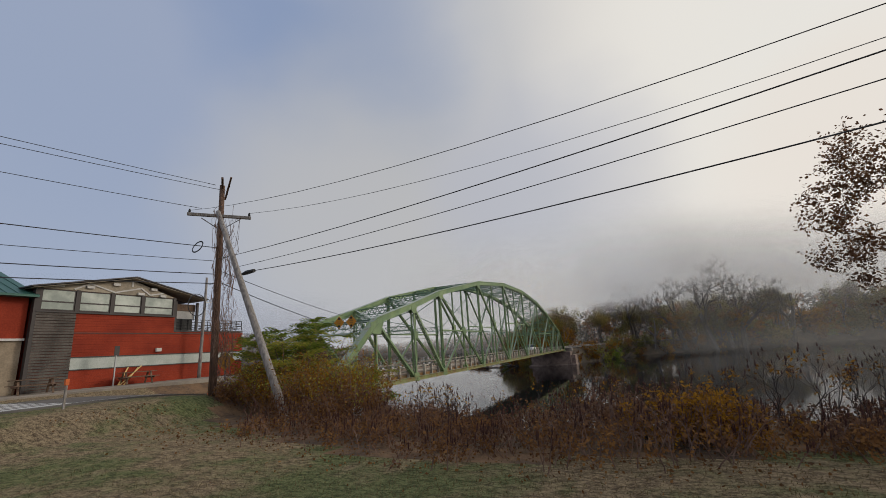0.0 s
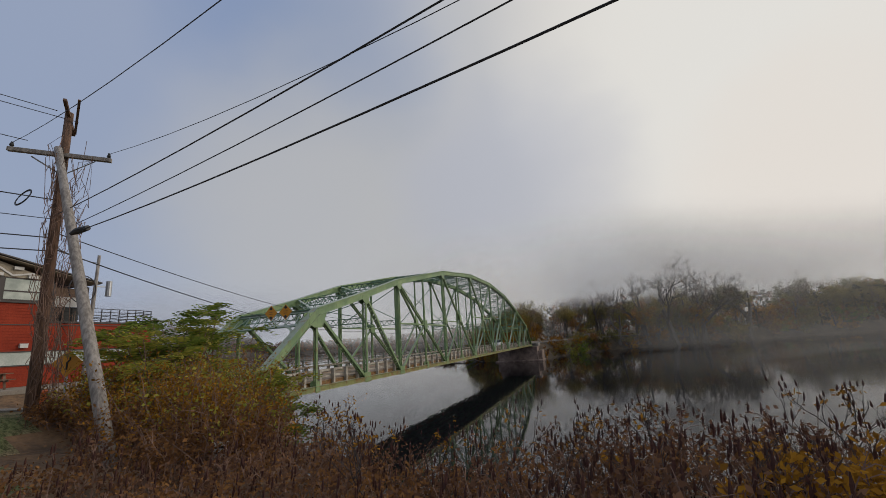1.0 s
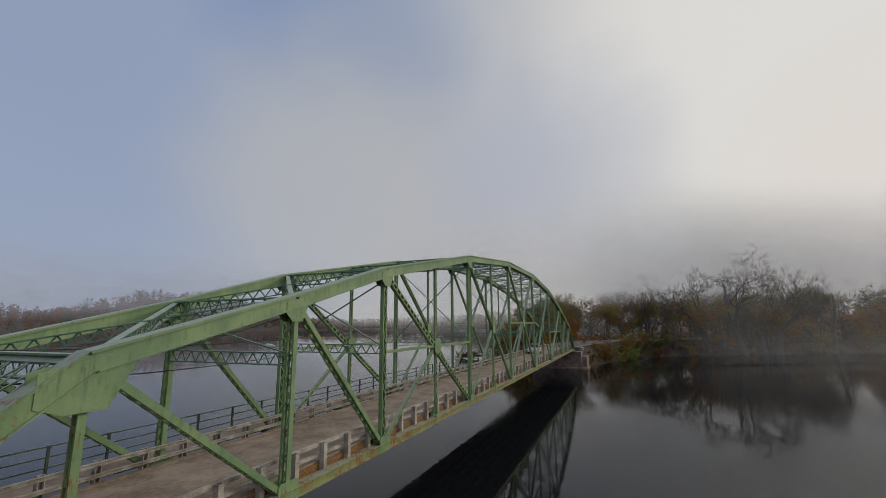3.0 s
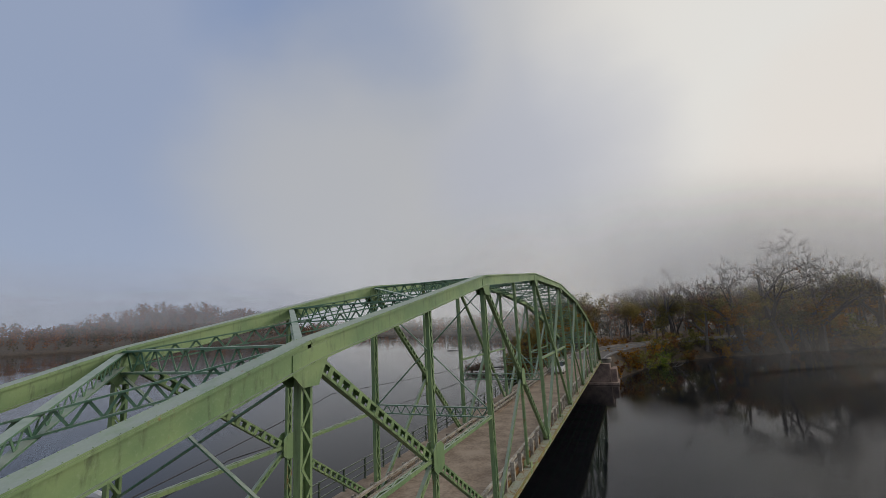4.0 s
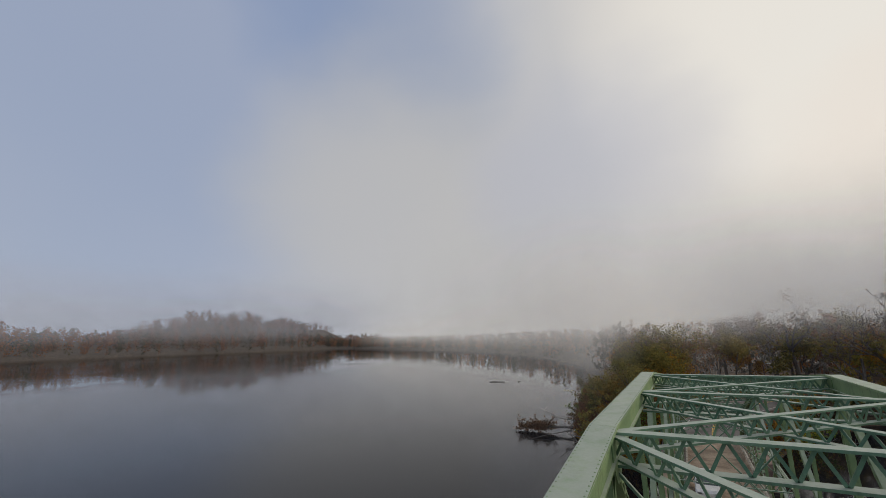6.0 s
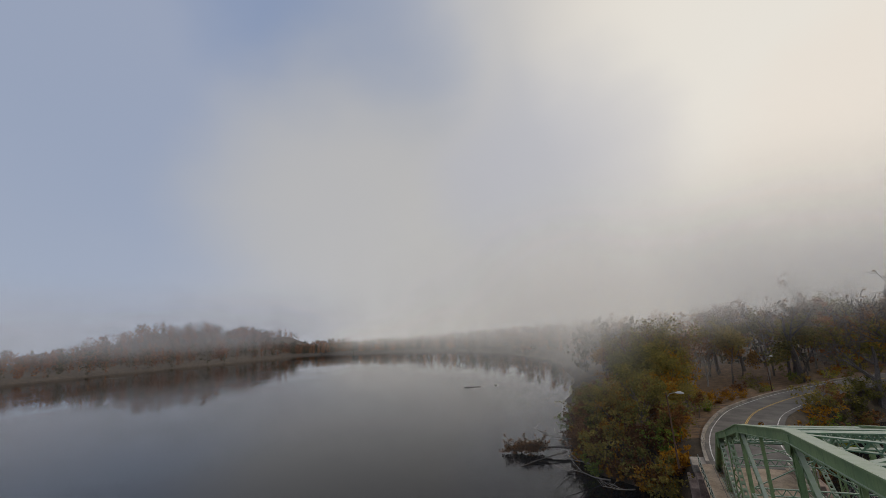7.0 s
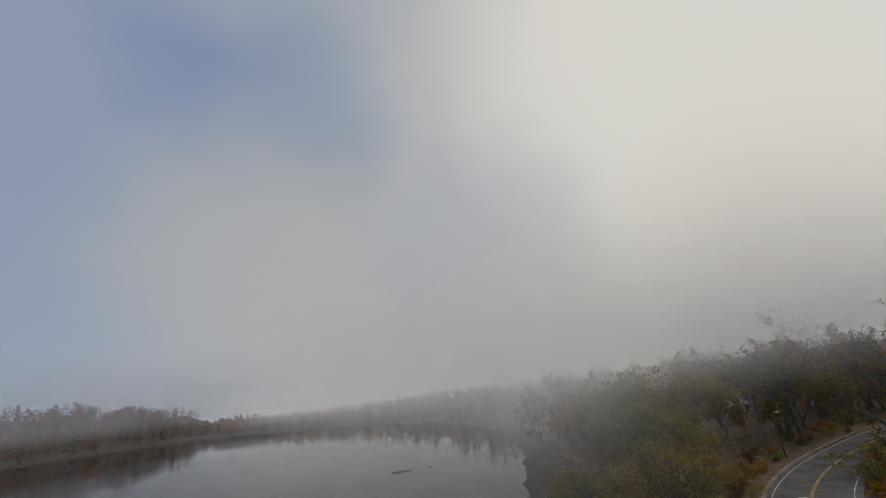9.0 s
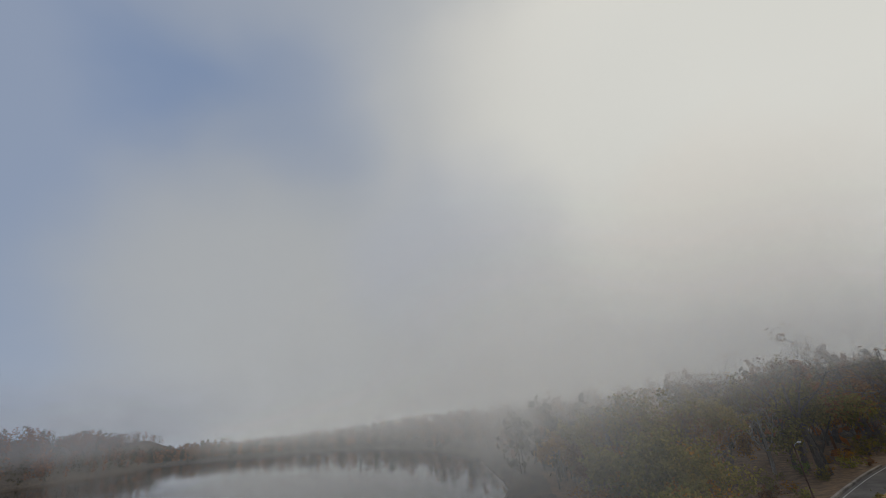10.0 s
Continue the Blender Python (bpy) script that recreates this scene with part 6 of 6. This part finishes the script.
# bleached dead branches lying down the bank of the point
def dead_branch(x, y, turn, seed, size):
    r_ = random.Random(seed)
    ob = thing("dead_branch", "bleached dead branch lying on the leafy bank", "branch", group="dead branches on the bank")
    g = Geo()

    def fork(p, d_, ln, rad, lev):
        pts = [p]
        for i in range(4):
            d_ = (d_ + Vector((r_.gauss(0, 0.16), r_.gauss(0, 0.16), r_.gauss(0.02, 0.08)))).normalized()
            pts.append(pts[-1] + d_ * ln / 4)
        g.tube(pts, [rad * (1 - 0.17 * i) for i in range(5)], 5)
        if lev < 2:
            for k in range(3):
                fork(pts[2 + k % 3], (d_ + Vector((r_.gauss(0, 0.7), r_.gauss(0, 0.7), r_.uniform(0, 0.5)))).normalized(), ln * r_.uniform(0.45, 0.65), rad * 0.5, lev + 1)

    fork(Vector((0, 0, 0.1)), Vector((1, 0, 0.25)), size, 0.10, 0)
    share("limb", g.mesh("limb", "bark_pale"), ob)
    ob.matrix_basis = pose(x, y, ground_z(x, y) + 0.5, 0, 0, turn)


for x, y, a, sd, sz in ((-15.0, 110.5, 200, 1, 4.5), (-17.5, 114.5, 170, 2, 4.0), (-19.5, 122.0, 190, 3, 5.0), (-12.0, 108.0, 230, 4, 3.6), (11.5, 119.5, -60, 5, 4.5), (16.5, 130.0, -40, 6, 4.0)):
    dead_branch(x, y, a, sd, sz)

# short grass and fallen leaves over the lawn
r_ = random.Random(21)
g, lf = Geo(), Geo()
pts = np.array([(22 - abs(r_.gauss(0, 1)) * 7 + 4, -22.0 + abs(r_.gauss(0, 1)) * 5.5) for _ in range(26000)])
zz = height(pts[:, 0], pts[:, 1])
for (x, y), z in zip(pts, zz):
    if z < 0.15 or (x < 4.2):
        continue
    a, h = r_.uniform(0, 6.28), r_.uniform(0.02, 0.06)
    dx, dy = math.cos(a) * 0.006, math.sin(a) * 0.006
    n = len(g.v)
    lx, ly = r_.gauss(0, 0.025), r_.gauss(0, 0.025)
    g.v += [Vector((x - dx, y - dy, z - 0.005)), Vector((x + dx, y + dy, z - 0.005)), Vector((x + lx, y + ly, z + h))]
    g.f.append((n, n + 1, n + 2))
M["blade"] = material("straw_blades", leaf_shader, a=(0.06, 0.06, 0.025), b=(0.17, 0.13, 0.07), c=(0.28, 0.22, 0.13))
tagged(new("grass", g.mesh("grass", "blade")), "short straw coloured mown grass", "grass", kind="stuff")
for i in range(3000):
    x = r_.uniform(6, 40)
    lf.v.append(Vector((x, -13.2 + 0.32 * max(0, x - 26) + r_.gauss(0, 1.1) - (0.9 if 16 < x < 24 else 0), 0)))
xy = np.array([(v.x, v.y) for v in lf.v])
hz = height(xy[:, 0], xy[:, 1])
lf = Geo()
for (x, y), z in zip(xy, hz):
    if z > 0.2:
        lf.leaf(Vector((x, y, z + 0.014)), 0.05, r_, 1.2)
tagged(new("fallen_leaves", lf.mesh("fallen_leaves", "leaf_rust")), "fallen brown leaves on the lawn", "leaves", kind="stuff")


# ---- mist lying on the river and against the woods ----
def mist_shader(n, low_a=0.2, high_a=0.6, z0=8.0, z1=26.0, z2=60.0, patch=0.5, foot=7.0, tint=(0.56, 0.555, 0.54)):
    p = here(n)
    z = n.add("ShaderNodeSeparateXYZ", {0: p}).outputs["Z"]
    u = n.add("ShaderNodeSeparateXYZ", {0: n.add("ShaderNodeUVMap", uv_map="along").outputs[0]}).outputs["X"]
    drift = n.noise(n.scaled(p, (0.012, 0.012, 0.035)), 1.0, 4, 0.5, 0.6)
    a = n.math("MULTIPLY", n.smooth(z, z0, z1, low_a, high_a), n.smooth(z, WATER, WATER + foot, 0.0, 1.0))
    a = n.math("MULTIPLY", a, n.smooth(z, z2, z1 + 4, 0.0, 1.0))
    a = n.math("MULTIPLY", a, n.math("MULTIPLY", n.smooth(u, 0.0, 0.22), n.smooth(u, 1.0, 0.78)))
    a = n.math("MULTIPLY", a, n.smooth(drift, 0.3, 0.7, 1 - patch, 1.0), True)
    dif = n.add("ShaderNodeBsdfDiffuse", {"Color": (*tint, 1), "Normal": (0, 0, 1)}).outputs[0]
    tra = n.add("ShaderNodeBsdfTranslucent", {"Color": (*tint, 1), "Normal": (0, 0, -1)}).outputs[0]
    body = n.add("ShaderNodeAddShader", {0: dif, 1: tra}).outputs[0]
    return n.add("ShaderNodeMixShader", {0: a, 1: n.add("ShaderNodeBsdfTransparent").outputs[0], 2: body}).outputs[0]


def mist(line, z_top, label, **kw):
    """A veil of drifting mist that thins out at its ends."""
    pts = smooth_line(line, 8)
    n = len(pts)
    me = bpy.data.meshes.new("mist")
    me.from_pydata([(p.x, p.y, z) for p in pts for z in (WATER + 0.01, z_top)], [], [(2 * i, 2 * i + 2, 2 * i + 3, 2 * i + 1) for i in range(n - 1)])
    uv = me.uv_layers.new(name="along")
    for lp in me.loops:
        uv.data[lp.index].uv = ((lp.vertex_index // 2) / (n - 1), lp.vertex_index % 2)
    me.materials.append(material("river_mist", mist_shader, **kw))
    me.polygons.foreach_set("use_smooth", [True] * len(me.polygons))
    tagged(new("mist", me), label, "mist", kind="stuff")


WARM, GREY = (0.47, 0.435, 0.375), (0.55, 0.547, 0.533)
mist([(20, 116), (54, 142), (110, 172), (230, 228), (420, 296)], 52, "thin mist before the wooded bank", low_a=0.11, high_a=0.17, z0=8, z1=28, z2=48, patch=0.25, foot=2.0, tint=WARM)
mist([(28, 138), (44, 151), (76, 169), (130, 196), (240, 246), (420, 320)], 52, "thin mist between the rows of trees", low_a=0.13, high_a=0.17, z0=6, z1=24, z2=48, patch=0.25, foot=2.0, tint=WARM)
mist([(24, 112), (48, 126), (90, 146), (160, 184), (280, 236)], 10, "low mist lying on the water by the bank", low_a=0.18, high_a=0.04, z0=-3, z1=6, z2=12, patch=0.3, foot=0.8, tint=WARM)
mist([(30, 92), (60, 112), (110, 138), (200, 180), (320, 230)], 10, "low mist lying on the open water", low_a=0.17, high_a=0.03, z0=-3, z1=5, z2=12, patch=0.4, foot=0.8, tint=WARM)
# added veil that lifts the water's tone, as bright reflected sky would
mist([(40, 62), (66, 84), (110, 108), (190, 140), (300, 180)], 8, "low mist veil added to brighten the open water", low_a=0.18, high_a=0.02, z0=-3.5, z1=3, z2=9, patch=0.4, foot=0.7, tint=WARM)
# veils one behind the other among the trees of the slope, each thin, denser towards the cloud base
for y, low_a in ((102, 0.02), (118, 0.03), (132, 0.04)):
    mist([(-62, y + 9), (-48, y + 4), (-33, y), (-20, y), (-6.5, y)], 44, "thin mist before the wooded point", low_a=low_a, high_a=0.17, z0=5, z1=17, z2=42, patch=0.3, foot=3.0, tint=GREY)
for off in (0, 9):
    mist([(2, 136 + off), (20, 128 + off), (50, 140 + off), (100, 162 + off), (200, 206 + off)], 50, "fog hanging in the tree tops over the bend", low_a=0.0, high_a=0.17, z0=15, z1=24, z2=50, patch=0.15, foot=3.0, tint=GREY)
for back, low_a in ((-34, 0.0), (-24, 0.0), (-12, 0.01), (0, 0.03), (12, 0.06), (26, 0.10), (42, 0.13), (60, 0.15), (82, 0.17), (110, 0.17)):
    mist([(-66, 210 + back), (-40, 182 + back), (-20, 168 + back), (6, 166 + back), (30, 180 + back), (62, 202 + back), (120, 238 + back), (260, 312 + back)], 54, "thin mist among the trees of the slope", low_a=low_a, high_a=0.19, z0=9, z1=21, z2=54, patch=0.12, foot=5.0, tint=GREY)
for back in (0, 30, 60, 90):
    mist([(-560, 660 + back), (-400, 540 + back), (-250, 430 + back), (-140, 340 + back), (-80, 250 + back), (-46, 190 + back)], 60, "mist drifting over the wide water", low_a=0.05, high_a=0.19, z0=2, z1=15, z2=54, patch=0.25, foot=6.0, tint=GREY)
for back in (0, 30, 60, 90):
    mist([(-440 - back, -360), (-560 - back, -120), (-640 - back, 120), (-640 - back, 330), (-560 - back, 560), (-420 - back, 760)], 150, "haze before the opposite shore", low_a=0.03, high_a=0.19, z0=10, z1=38, z2=140, patch=0.35, foot=6.0, tint=(0.40, 0.405, 0.43))
